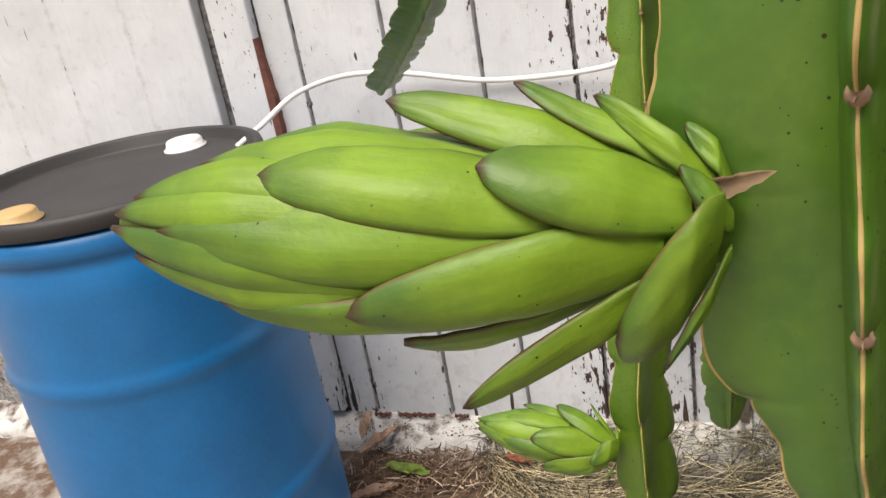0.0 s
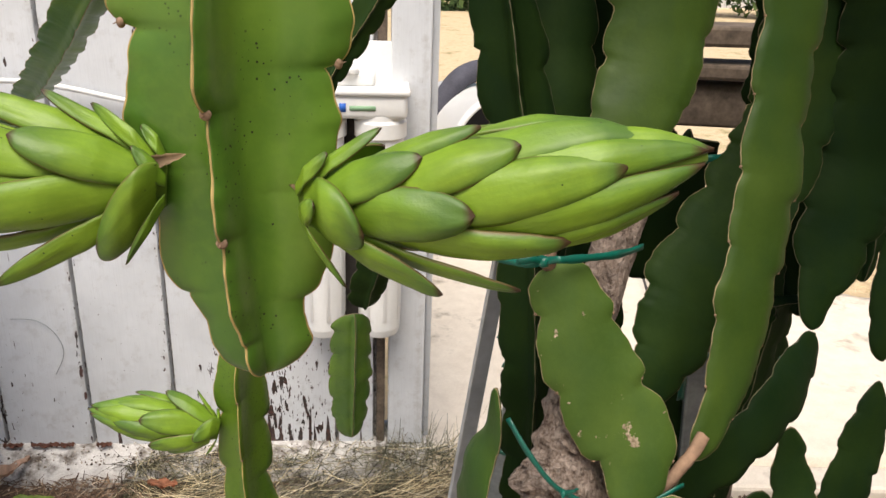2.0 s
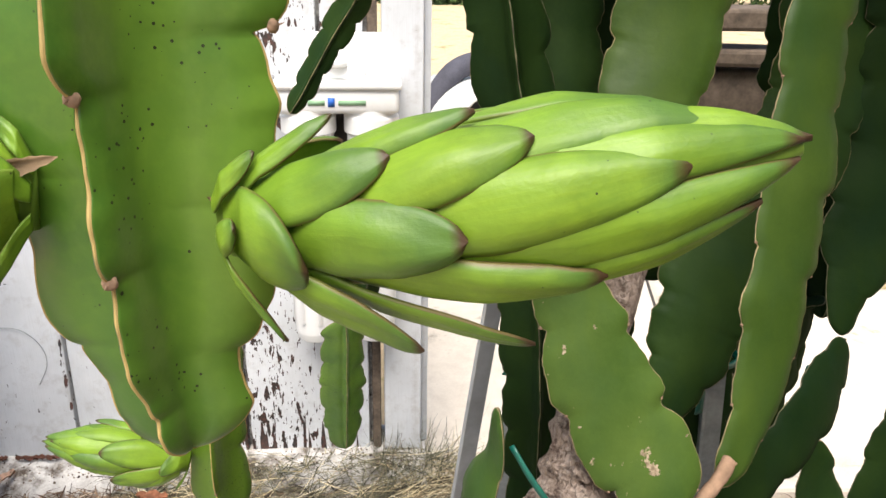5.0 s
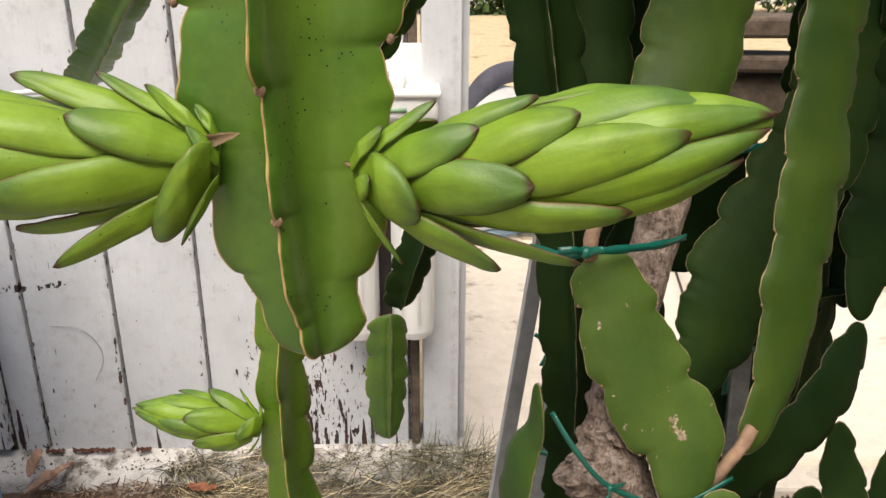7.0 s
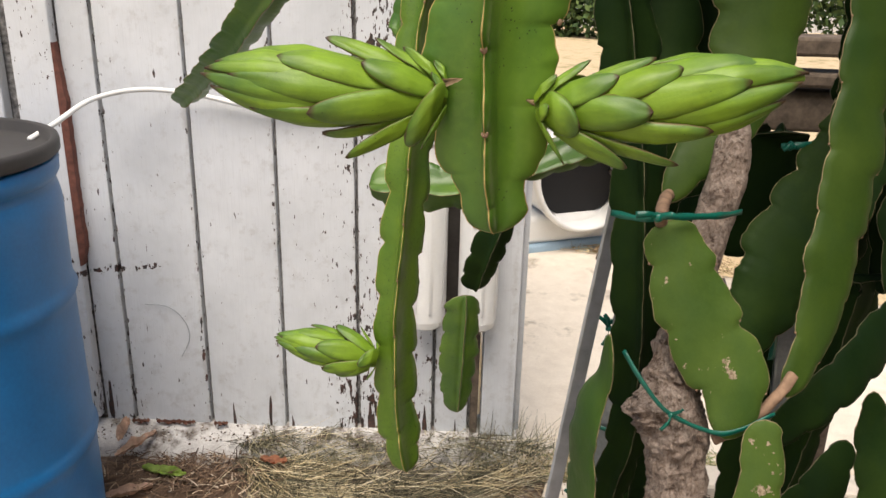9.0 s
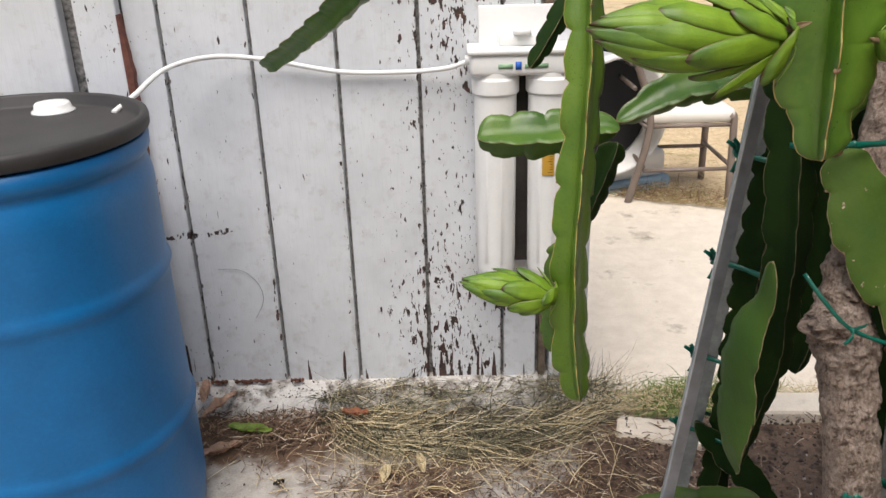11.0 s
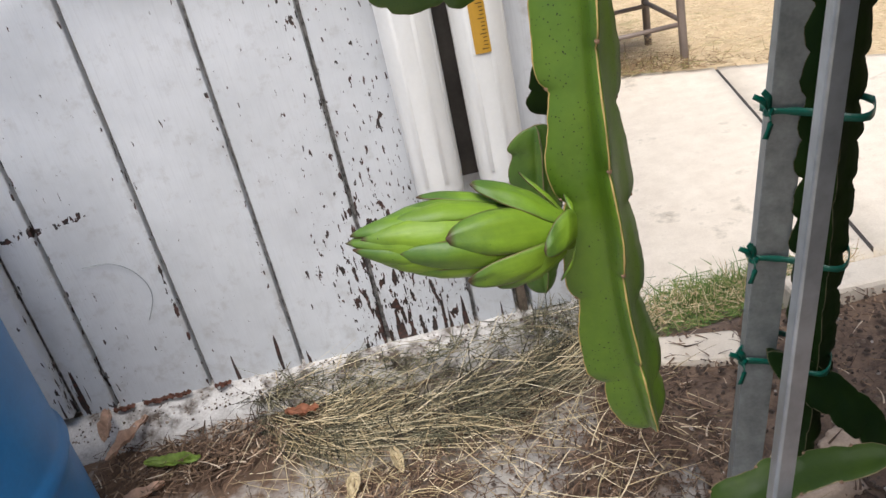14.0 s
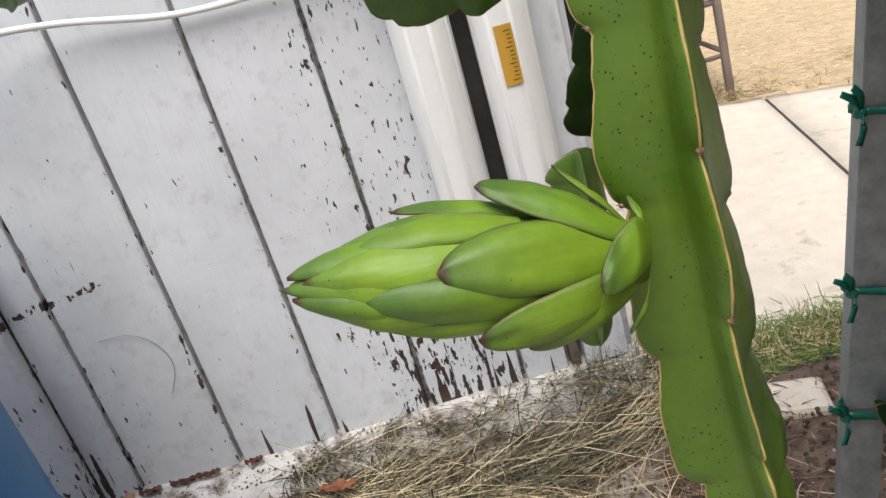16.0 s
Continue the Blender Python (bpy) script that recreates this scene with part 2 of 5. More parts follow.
M_STEEL = simple("galvanised_steel", (0.46, 0.50, 0.55), 0.42, 0.85, var=0.25, scale=25, grain=60)
M_STEEL_DULL = simple("dull_galvanised_steel", (0.28, 0.31, 0.32), 0.5, 0.7, var=0.28, scale=40, grain=200)
M_TIE = simple("green_tie_tape", (0.0, 0.10, 0.068), 0.35, var=0.3, scale=40)
M_CHAIR = simple("brown_metal", (0.19, 0.15, 0.125), 0.45, var=0.2)
M_CUSHION = simple("cushion_vinyl", (0.75, 0.72, 0.66), 0.6, var=0.06)
M_BEAM = simple("weathered_beam", (0.12, 0.09, 0.065), 0.85, var=0.5, scale=30)
M_GOLD = simple("gold_label", (0.50, 0.28, 0.03), 0.4, var=0.12)
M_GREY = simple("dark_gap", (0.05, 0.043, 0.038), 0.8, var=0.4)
M_GROOVE = simple("grimy_groove", (0.23, 0.22, 0.21), 0.8, var=0.95, scale=45, grain=90)
M_BOARD = [board_mat("flaking_paint", 0.0, 0.0), board_mat("flaking_paint_sound", 8.1, -0.09)]
M_JAMB = board_mat("flaking_jamb", 5.3, 0.03)
M_REDWOOD = simple("bare_red_wood", (0.16, 0.06, 0.042), 0.85, var=0.45, scale=40)
M_LOGO_BLUE = simple("logo_blue", (0.02, 0.12, 0.5), 0.5)
M_LOGO_GREEN = simple("logo_green", (0.25, 0.42, 0.25), 0.5)
M_INK = simple("label_ink", (0.03, 0.02, 0.01), 0.6)


def concrete_mat(name, lo, hi, dirt, amount, drift=False, spots=3.2):
    m = Mat(name, 0.85)
    p = m.vec((1, 1, 1), "World")
    big, mid, fine = m.noise(spots, 5, 0.6, p), m.noise(16, 5, 0.65, p), m.noise(240, 3, 0.6, p)
    col = m.ramp(m.math("ADD", m.math("MULTIPLY", mid, 0.6), m.math("MULTIPLY", fine, 0.4)), (0.3, lo), (0.68, hi))
    sum_ = m.math("ADD", m.math("MULTIPLY", big, 0.65), m.math("MULTIPLY", mid, 0.35))
    if drift:  # soil washed against the footing and out of the bed
        x, y, _ = m.split(p)
        sum_ = m.math("ADD", sum_, m.math("MULTIPLY", m.ramp(m.math("SUBTRACT", y, 0.9), (0.40, 0.0), (0.62, 1.0)), 0.06))
        sum_ = m.math("ADD", sum_, m.math("MULTIPLY", m.ramp(m.math("ADD", x, 0.5), (0.45, 0.0), (0.85, 1.0)), 0.05))
        for cx, cy, r, f in ((-0.25, 1.32, 0.20, 0.10), (0.16, 1.22, 0.20, 0.10), (-0.56, 1.50, 0.15, 0.12), (-0.78, 1.58, 0.16, 0.14), (0.34, 1.40, 0.20, 0.10), (-0.02, 1.28, 0.11, -0.14), (-0.64, 1.36, 0.16, -0.08), (0.11, 1.42, 0.07, -0.12)):
            n = m.t.nodes.new("ShaderNodeVectorMath")
            n.operation = "DISTANCE"
            m.link(p, n.inputs[0])
            n.inputs[1].default_value = (cx, cy, 0.0)
            sum_ = m.math("ADD", sum_, m.math("MULTIPLY", m.ramp(m.math("DIVIDE", n.outputs["Value"], r), (0.3, 1.0), (1.0, 0.0)), f))
    k = m.ramp(sum_, (amount, 0.0), (amount + 0.1, 1.0))
    soil = m.ramp(m.noise(130, 4, 0.7, p), (0.3, tuple(c * 0.5 for c in dirt)), (0.7, dirt))
    m.color(m.mix(k, col, soil)).bump(m.math("ADD", m.math("MULTIPLY", fine, 0.5), mid), 0.5, 0.004)
    return m.m


M_APRON = concrete_mat("dirty_concrete", (0.23, 0.212, 0.19), (0.52, 0.485, 0.44), (0.15, 0.092, 0.058), 0.485, True)
M_FOOTING = concrete_mat("whitewashed_footing", (0.34, 0.32, 0.30), (0.74, 0.72, 0.69), (0.12, 0.09, 0.068), 0.495, False, 11.0)
M_PATIO = concrete_mat("patio_concrete", (0.60, 0.52, 0.42), (0.78, 0.70, 0.58), (0.44, 0.37, 0.28), 0.55)
M_SOIL = concrete_mat("garden_soil", (0.066, 0.043, 0.031), (0.25, 0.17, 0.118), (0.075, 0.048, 0.033), 0.5, False, 12.0)
M_LAWN = concrete_mat("dry_lawn_ground", (0.46, 0.34, 0.20), (0.72, 0.57, 0.36), (0.36, 0.31, 0.13), 0.54)


def bark_mat():
    m = Mat("grey_bark", 0.9)
    long_ = m.vec((1, 1, 0.4))
    lump, fine, cell = m.noise(60, 5, 0.7), m.noise(330, 4, 0.7, long_), m.voronoi(210, long_, "Distance", "DISTANCE_TO_EDGE")
    col = m.ramp(m.math("ADD", m.math("MULTIPLY", lump, 0.55), m.math("MULTIPLY", fine, 0.45)), (0.34, (0.12, 0.082, 0.06)), (0.5, (0.25, 0.19, 0.15)), (0.64, (0.38, 0.31, 0.26)))
    crack = m.ramp(m.math("ADD", cell, m.math("MULTIPLY", fine, 0.12)), (0.06, 1.0), (0.11, 0.0))
    col = m.mix(m.math("MULTIPLY", crack, m.ramp(m.noise(25, 3), (0.4, 0.0), (0.65, 0.45))), col, (0.11, 0.07, 0.05))
    pit = m.ramp(m.noise(120, 4, 0.7), (0.36, 1.0), (0.44, 0.0))
    col = m.mix(m.math("MULTIPLY", pit, 0.75), col, (0.10, 0.058, 0.04))
    m.color(col).bump(m.math("SUBTRACT", m.math("ADD", m.math("MULTIPLY", lump, 0.6), m.math("MULTIPLY", fine, 0.7)), m.math("ADD", m.math("MULTIPLY", crack, 0.3), m.math("MULTIPLY", pit, 0.4))), 0.9, 0.006)
    return m.m


M_BARK = bark_mat()


# ---- building helpers ----
def mesh_of(bm, name, mats, smooth=True):
    me = bpy.data.meshes.new(name)
    bm.normal_update()
    bm.to_mesh(me)
    bm.free()
    for m in mats if isinstance(mats, (list, tuple)) else [mats]:
        me.materials.append(m)
    me.polygons.foreach_set("use_smooth", [smooth] * len(me.polygons))
    return me


def part(name, bm, mat, parent, label="", smooth=True, at=None):
    ob = new(name, mesh_of(bm, name, mat, smooth))
    if at is not None:
        ob.matrix_basis = at
    ob.parent = parent
    if label:
        tagged(ob, label)
    return ob


def thing(name, label, category, group="", kind="", at=None):
    ob = new(name)
    ob.empty_display_size = 0.05
    if at is not None:
        ob.matrix_basis = at if isinstance(at, Matrix) else Matrix.Translation(at)
    return tagged(ob, label, category, group, kind)


def box(bm, size, at=(0, 0, 0), bevel=0.0, turn=None):
    m = Matrix.Translation(at) @ (turn.to_4x4() if turn else Matrix.Identity(4)) @ Matrix.Diagonal((*size, 1))
    geo = bmesh.ops.create_cube(bm, size=1.0, matrix=m)
    if bevel:
        edges = {e for v in geo["verts"] for e in v.link_edges}
        bmesh.ops.bevel(bm, geom=list(edges), offset=bevel, segments=2, affect="EDGES", profile=0.5)
    return bm


def rod(bm, a, b, r, sides=10, r2=None):
    a, b = Vector(a), Vector(b)
    turn = (b - a).to_track_quat("Z", "Y").to_matrix().to_4x4()
    bmesh.ops.create_cone(bm, cap_ends=True, segments=sides, radius1=r, radius2=r if r2 is None else r2, depth=(b - a).length, matrix=Matrix.Translation((a + b) / 2) @ turn)
    return bm


def spin(bm, profile, sides=64):
    """A lathe: rings of (radius, height) round z, closed at both ends when the radius is nearly zero."""
    rings = [[bm.verts.new((r * math.cos(2 * math.pi * k / sides), r * math.sin(2 * math.pi * k / sides), z)) for k in range(sides)] for r, z in profile]
    for a, b in zip(rings, rings[1:]):
        for k in range(sides):
            bm.faces.new((a[k], a[(k + 1) % sides], b[(k + 1) % sides], b[k]))
    for ring, flip in ((rings[0], True), (rings[-1], False)):
        bm.faces.new(ring[::-1] if flip else ring)
    return bm


def spline(points, n):
    """n + 1 places along a smooth curve through the points."""
    P = [Vector(p) for p in points]
    P = [P[0] * 2 - P[1]] + P + [P[-1] * 2 - P[-2]]
    out, spans = [], len(P) - 3
    for k in range(n + 1):
        u = k / n * spans
        i = min(int(u), spans - 1)
        f, a, b, c, d = u - i, P[i], P[i + 1], P[i + 2], P[i + 3]
        out.append(0.5 * ((2 * b) + (c - a) * f + (2 * a - 5 * b + 4 * c - d) * f * f + (3 * b - a - 3 * c + d) * f**3))
    return out


def tube(bm, points, r, n=40, sides=10, radii=None):
    """A round tube along a smooth curve; radii: one for each of the given points."""
    C = spline(points, n)
    ref = Vector((0.13, 0.97, 0.21))
    rings = []
    for k, c in enumerate(C):
        T = (C[min(k + 1, n)] - C[max(k - 1, 0)]).normalized()
        X = T.cross(ref).normalized()
        Y = T.cross(X)
        q = r if radii is None else float(np.interp(k / n * (len(points) - 1), range(len(points)), radii))
        rings.append([bm.verts.new(c + q * (math.cos(a) * X + math.sin(a) * Y)) for a in np.linspace(0, 2 * math.pi, sides, endpoint=False)])
    for a, b in zip(rings, rings[1:]):
        for k in range(sides):
            bm.faces.new((a[k], a[(k + 1) % sides], b[(k + 1) % sides], b[k]))
    bm.faces.new(rings[0][::-1])
    bm.faces.new(rings[-1])
    return bm


# ---- ground and yard ----
def slab(bm, x0, x1, y0, y1, z, nx, ny, rough, deep=0.06, seed=0.0):
    """A slab with an uneven top and sides that go down."""
    top = [[bm.verts.new((x0 + (x1 - x0) * i / nx, y0 + (y1 - y0) * j / ny, 0)) for i in range(nx + 1)] for j in range(ny + 1)]
    for row in top:
        for v in row:
            v.co.z = z + rough * (noise.noise((v.co.x * 2.1 + seed, v.co.y * 2.1, 0)) + 0.4 * noise.noise((v.co.x * 9, v.co.y * 9, seed)))
    for j in range(ny):
        for i in range(nx):
            bm.faces.new((top[j][i], top[j][i + 1], top[j + 1][i + 1], top[j + 1][i]))
    rim = top[0] + [r[-1] for r in top[1:]] + top[-1][-2::-1] + [r[0] for r in top[-2:0:-1]]
    low = [bm.verts.new((v.co.x, v.co.y, z - deep)) for v in rim]
    for k in range(len(rim)):
        n = (k + 1) % len(rim)
        bm.faces.new((rim[k], low[k], low[n], rim[n]))
    return bm


def setting(name, bm, mat, label, category, smooth=False):
    ob = new(name, mesh_of(bm, name, mat, smooth))
    return tagged(ob, label, category, kind="structure")


bm = bmesh.new()
g = [bm.verts.new(p) for p in ((-400, -400, -0.115), (400, -400, -0.115), (400, 400, -0.115), (-400, 400, -0.115))]
bm.faces.new(g)
setting("ground", bm, M_LAWN, "dry straw-coloured lawn ground reaching far off", "ground")
setting("pavement", slab(bmesh.new(), -3.2, 0.30, -2.5, 1.70, 0.0, 120, 130, 0.010, 0.2), M_APRON, "stained concrete apron covered in dirt and straw", "pavement", True)
setting("soil_bed", slab(bmesh.new(), 0.302, 2.6, -2.5, 1.62, -0.01, 230, 280, 0.026, 0.2, 4.0), M_SOIL, "dark crumbly garden soil under the cactus", "soil", True)
# patio of poured slabs with a joint between them
def patio_edge(x):
    """Where the patio ends and the dry lawn begins."""
    return max(2.4, 3.72 - 0.45 * (x - 0.785))


bm = bmesh.new()
for x0, x1 in ((0.16, 1.352), (1.366, 4.6)):
    piece = bmesh.new()
    slab(piece, x0, x1, 0.0, 1.0, -0.08, 24, 30, 0.004, 0.1, x0)
    for v in piece.verts:
        f = v.co.y
        ragged = 0.05 * noise.noise((v.co.x * 5, 0, 3)) * f
        v.co.y = 1.84 + f * (patio_edge(v.co.x) - 1.84 + ragged)
        v.co.x += 0.189 * (v.co.y - 3.476) * min(1.0, max(0.0, (v.co.x - 0.16) / 1.1))
    me = bpy.data.meshes.new("piece")
    piece.to_mesh(me)
    piece.free()
    bm.from_mesh(me)
    bpy.data.meshes.remove(me)
setting("patio", bm, M_PATIO, "pale sunlit concrete patio slabs with a joint", "pavement", True)
bm = bmesh.new()
box(bm, (0.022, 1.60, 0.03), (1.205, 2.66, -0.098), 0.002, Matrix.Rotation(-math.atan(0.189), 3, "Z"))
setting("trim_joint", bm, M_GREY, "dark filled joint between the patio slabs", "joint")
# kerb stone at the bed's edge
bm = bmesh.new()
box(bm, (0.24, 0.10, 0.09), (0.415, 1.545, -0.033), 0.012, Matrix.Rotation(radians(-14), 3, "Z"))
box(bm, (1.6, 0.10, 0.09), (1.50, 1.60, -0.015), 0.012, Matrix.Rotation(radians(-3), 3, "Z"))
setting("kerb", bm, M_PATIO, "worn dirty concrete kerb along the soil bed", "kerb")


# ---- the shed ----
WALL_Y = 1.755
GROOVES = [-1.70, -1.49, -1.28, -0.95, -0.861, -0.640, -0.424, -0.217, -0.006, 0.095, 0.125]
bm = bmesh.new()
box(bm, (3.55, 0.10, 2.9), (-1.655, WALL_Y + 0.072, 1.48))
wall = setting("wall_north", bm, M_GROOVE, "white-painted board wall of a shed with flaking paint", "wall")
bm = bmesh.new()
box(bm, (3.75, 0.22, 0.05), (-1.62, WALL_Y + 0.06, 2.96), 0.004)
setting("wall_cap", bm, M_BOARD[1], "white painted board capping the wall", "trim")
bm = bmesh.new()
slab(bm, -3.2, 0.235, 1.665, WALL_Y + 0.10, 0.066, 420, 10, 0.012, 0.15, 9.0)
for v in bm.verts:  # a worn nose, broken at the front
    f = max(0.0, (1.76 - v.co.y) / 0.095)
    if v.co.z > 0:
        v.co.z -= 0.035 * f * f + 0.012 * f * (1 + noise.noise((v.co.x * 14, v.co.y * 20, 2)))
    v.co.y += f * (0.022 * noise.noise((v.co.x * 6, 1, 4)) + 0.012 * noise.noise((v.co.x * 23, 1, 4)))
setting("footing", bm, M_FOOTING, "whitewashed concrete footing below the shed wall", "footing", True)


def plank(x0, x1, z0, z1, mat, y=WALL_Y, thick=0.022, seed=0):
    """One upright board with eased edges and a faintly uneven face."""
    bm = bmesh.new()
    zs = [z0 + (1.36 - z0) * k / 170 for k in range(171)] + [1.36 + (z1 - 1.36) * k / 8 for k in range(1, 9)]
    n, e = len(zs) - 1, 0.0022
    cols = [(x0, thick), (x0 + 0.0008, e), (x0 + e, 0), ((x0 * 2 + x1) / 3, 0), ((x0 + x1 * 2) / 3, 0), (x1 - e, 0), (x1 - 0.0008, e), (x1, thick)]
    grid = []
    for k in range(n + 1):
        z = zs[k]
        nick = lambda side: 0.0016 * max(0.0, noise.noise((side, z * 34, seed)) + 0.5 * noise.noise((side, z * 90, seed))) if k else 0.0
        left, right = nick(3.0), nick(9.0)
        ripple = lambda x: 0.0011 * noise.noise((x * 6 + seed, z * 2.3, seed))
        jag = 0.006 * noise.noise((x0 * 31, 0, seed)) if k == 0 else 0
        grid.append([bm.verts.new((x + (left if i < 3 else -right if i > 4 else 0), y + d + (ripple(x) if d < thick else 0), z + jag * noise.noise((x * 40, 1, seed)))) for i, (x, d) in enumerate(cols)])
    for a, b in zip(grid, grid[1:]):
        for i in range(len(cols) - 1):
            bm.faces.new((a[i], a[i + 1], b[i + 1], b[i]))
    bm.faces.new(grid[0][::-1])
    bm.faces.new(grid[-1])
    return part("plank", bm, mat, wall, smooth=False)


GAP = 0.0036
for k, (a, b) in enumerate(zip(GROOVES, GROOVES[1:])):
    worn = M_BOARD[0] if k in (3, 4, 5, 6, 7, 8) else M_BOARD[1]
    if k == 2:
        continue
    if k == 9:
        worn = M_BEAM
    plank(a + GAP, b - GAP, 0.058, 2.92, worn, seed=k * 1.7)

# door leaf and jamb beside the drum
bm = bmesh.new()
box(bm, (0.105, 0.034, 2.4), (-1.003, WALL_Y - 0.012, 1.29), 0.004)
jamb = setting("trim_jamb", bm, M_JAMB, "white door jamb board with badly flaking paint", "trim")
bm = bmesh.new()
n = 60
left, right = [], []
for k in range(n + 1):
    z = 0.55 + 0.58 * k / n
    w = (0.015 + 0.006 * noise.noise((z * 9, 0, 3)) + 0.004 * noise.noise((z * 40, 0, 5))) * min(1.0, 0.15 + 4.0 * (1 - k / n), 0.3 + 8.0 * k / n)
    left.append((bm.verts.new((-0.952, WALL_Y - 0.030, z)), bm.verts.new((-0.952, WALL_Y + 0.004, z))))
    right.append((bm.verts.new((-0.952 + w, WALL_Y - 0.024, z)), bm.verts.new((-0.952 + w, WALL_Y + 0.004, z))))
for k in range(n):
    for p, q, r, s in ((left[k][0], right[k][0], right[k + 1][0], left[k + 1][0]), (right[k][0], right[k][1], right[k + 1][1], right[k + 1][0])):
        bm.faces.new((p, q, r, s))
part("bare_edge", bm, M_REDWOOD, jamb, "bare red-brown wood where the paint has split off", smooth=False)
bm = bmesh.new()
box(bm, (0.9, 0.04, 2.2), (-1.545, WALL_Y - 0.005, 1.2), 0.005)
setting("door_1", bm, M_BOARD[1], "plain white shed door, shut", "door")

# corner post at the shed's end and a wooden stop behind it
bm = bmesh.new()
box(bm, (0.092, 0.10, 2.87), (0.176, WALL_Y + 0.035, 1.50), 0.004)
post = setting("trim_corner_post", bm, M_BOARD[1], "grey-white painted corner post of the shed", "trim")
bm = bmesh.new()
box(bm, (0.016, 0.06, 2.4), (0.232, WALL_Y + 0.045, 1.27), 0.002)
part("stop_strip", bm, M_BOARD[1], post)

M_HOLLOW = simple("hollow_shade", (0.006, 0.006, 0.007), 0.8)
# a thin curl of wire against the boards
bm = bmesh.new()
tube(bm, [(-0.80, 1.752, 0.434), (-0.743, 1.750, 0.431), (-0.706, 1.749, 0.406), (-0.686, 1.749, 0.367), (-0.687, 1.749, 0.327), (-0.712, 1.752, 0.278)], 0.0008, 40, 6)
wire = new("wire", mesh_of(bm, "wire", M_STEEL_DULL))
tagged(wire, "thin grey curl of wire against the white boards", "wire")

# ---- blue drum ----
DRUM = (-1.045, 1.238, 0.0)
drum = thing("drum", "blue plastic drum with a black lid standing by the shed wall", "drum", at=DRUM)
R = 0.292
prof = [(0.02, 0.012), (R - 0.05, 0.006), (R - 0.022, 0.012), (R - 0.010, 0.03), (R - 0.006, 0.07)]
for z in np.linspace(0.09, 0.90, 55):
    rib = sum(0.008 * math.exp(-(((z - c) / 0.011) ** 2)) for c in (0.315, 0.66))
    neck = 0.012 * max(0, (z - 0.84) / 0.06) ** 2
    prof.append((R - 0.004 + 0.004 * math.sin(z * 7) * 0.5 + rib - neck, z))
prof += [(R - 0.010, 0.905), (R - 0.004, 0.915), (R - 0.002, 0.945), (R - 0.012, 0.9465), (0.02, 0.9465)]
part("body", spin(bmesh.new(), prof, 96), M_BLUE, drum)
lidp = [(0.02, 0.949), (R - 0.012, 0.949), (R - 0.002, 0.952), (R + 0.003, 0.957), (R + 0.004, 0.974), (R + 0.001, 0.983), (R - 0.007, 0.985), (R - 0.013, 0.980), (R - 0.015, 0.960), (R - 0.022, 0.954), (0.02, 0.954)]
lid = part("lid", spin(bmesh.new(), lidp, 96), M_BLACK, drum, "black lid with a raised rolled rim")
for nm, (bx, by), mt, lb in (("bung", (0.022, 0.222), M_WHITE, "white screw bung"), ("bung", (-0.06, -0.19), M_TAN, "tan screw bung")):
    bm = bmesh.new()
    spin(bm, [(0.003, 0), (0.046, 0), (0.046, 0.004), (0.040, 0.006), (0.038, 0.018), (0.034, 0.022), (0.012, 0.021), (0.003, 0.021)], 32)
    part(nm, bm, mt, lid, lb, at=pose(bx, by, 0.954))

# spigot at the drum's foot
bm = bmesh.new()
rod(bm, (0, 0, 0), (0, -0.07, 0.0), 0.011, 14)
rod(bm, (0, -0.03, 0), (0, -0.05, 0), 0.017, 14)
rod(bm, (0, -0.07, 0), (0, -0.085, 0), 0.015, 14)
rod(bm, (0, -0.05, 0), (0.028, -0.06, 0.022), 0.007, 10)
tube(bm, [(0, -0.075, 0), (-0.03, -0.075, -0.012), (-0.08, -0.05, -0.030), (-0.16, 0.0, -0.034)], 0.006, 16, 8)
spigot = new("drain_spigot", mesh_of(bm, "drain_spigot", M_WHITE))
spigot.matrix_basis = pose(DRUM[0] + 0.222, DRUM[1] - 0.043, 0.045, 0, 0, 79)
spigot.parent = None
tagged(spigot, "white plastic drain spigot at the foot of the drum", "spigot")

# white hose from the drum along the wall to the filter
bm = bmesh.new()
tube(bm, [(-0.878, 1.43, 0.955), (-0.852, 1.50, 0.978), (-0.812, 1.61, 1.015), (-0.725, 1.69, 1.028), (-0.60, 1.72, 1.014), (-0.42, 1.735, 0.976), (-0.26, 1.735, 0.970), (-0.15, 1.715, 0.980), (-0.095, 1.70, 0.998)], 0.0062, 90, 10)
hose = new("hose", mesh_of(bm, "hose", M_WHITE))
tagged(hose, "thin white plastic hose looping from the drum to the filter", "hose")

# ---- twin water filter on the wall ----
filt = thing("water_filter", "white twin-canister water filter hung on the shed wall", "filter", at=Matrix.Translation((0.037, 1.69, -0.036)) @ Matrix.Diagonal((1.027, 1.027, 1.027, 1.0)))
bm = bmesh.new()
box(bm, (0.25, 0.105, 0.052), (0.0, 0.0, 1.005), 0.010)
box(bm, (0.262, 0.118, 0.014), (0.0, 0.0, 1.036), 0.005)
head = part("head", bm, M_WHITE, filt)
bm = bmesh.new()
box(bm, (0.11, 0.07, 0.028), (0.0, 0.02, 1.056), 0.006)
rod(bm, (0.0, -0.01, 1.07), (0.0, -0.01, 1.084), 0.022, 20)
part("top_cap", bm, M_WHITE, filt)
bm = bmesh.new()
box(bm, (0.20, 0.012, 0.16), (0.0, 0.056, 1.05), 0.003)
part("wall_bracket", bm, M_WHITE, filt)
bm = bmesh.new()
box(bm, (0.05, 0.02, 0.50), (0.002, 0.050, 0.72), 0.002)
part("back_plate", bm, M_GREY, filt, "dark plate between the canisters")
for cx in (-0.063, 0.068):
    bm = bmesh.new()
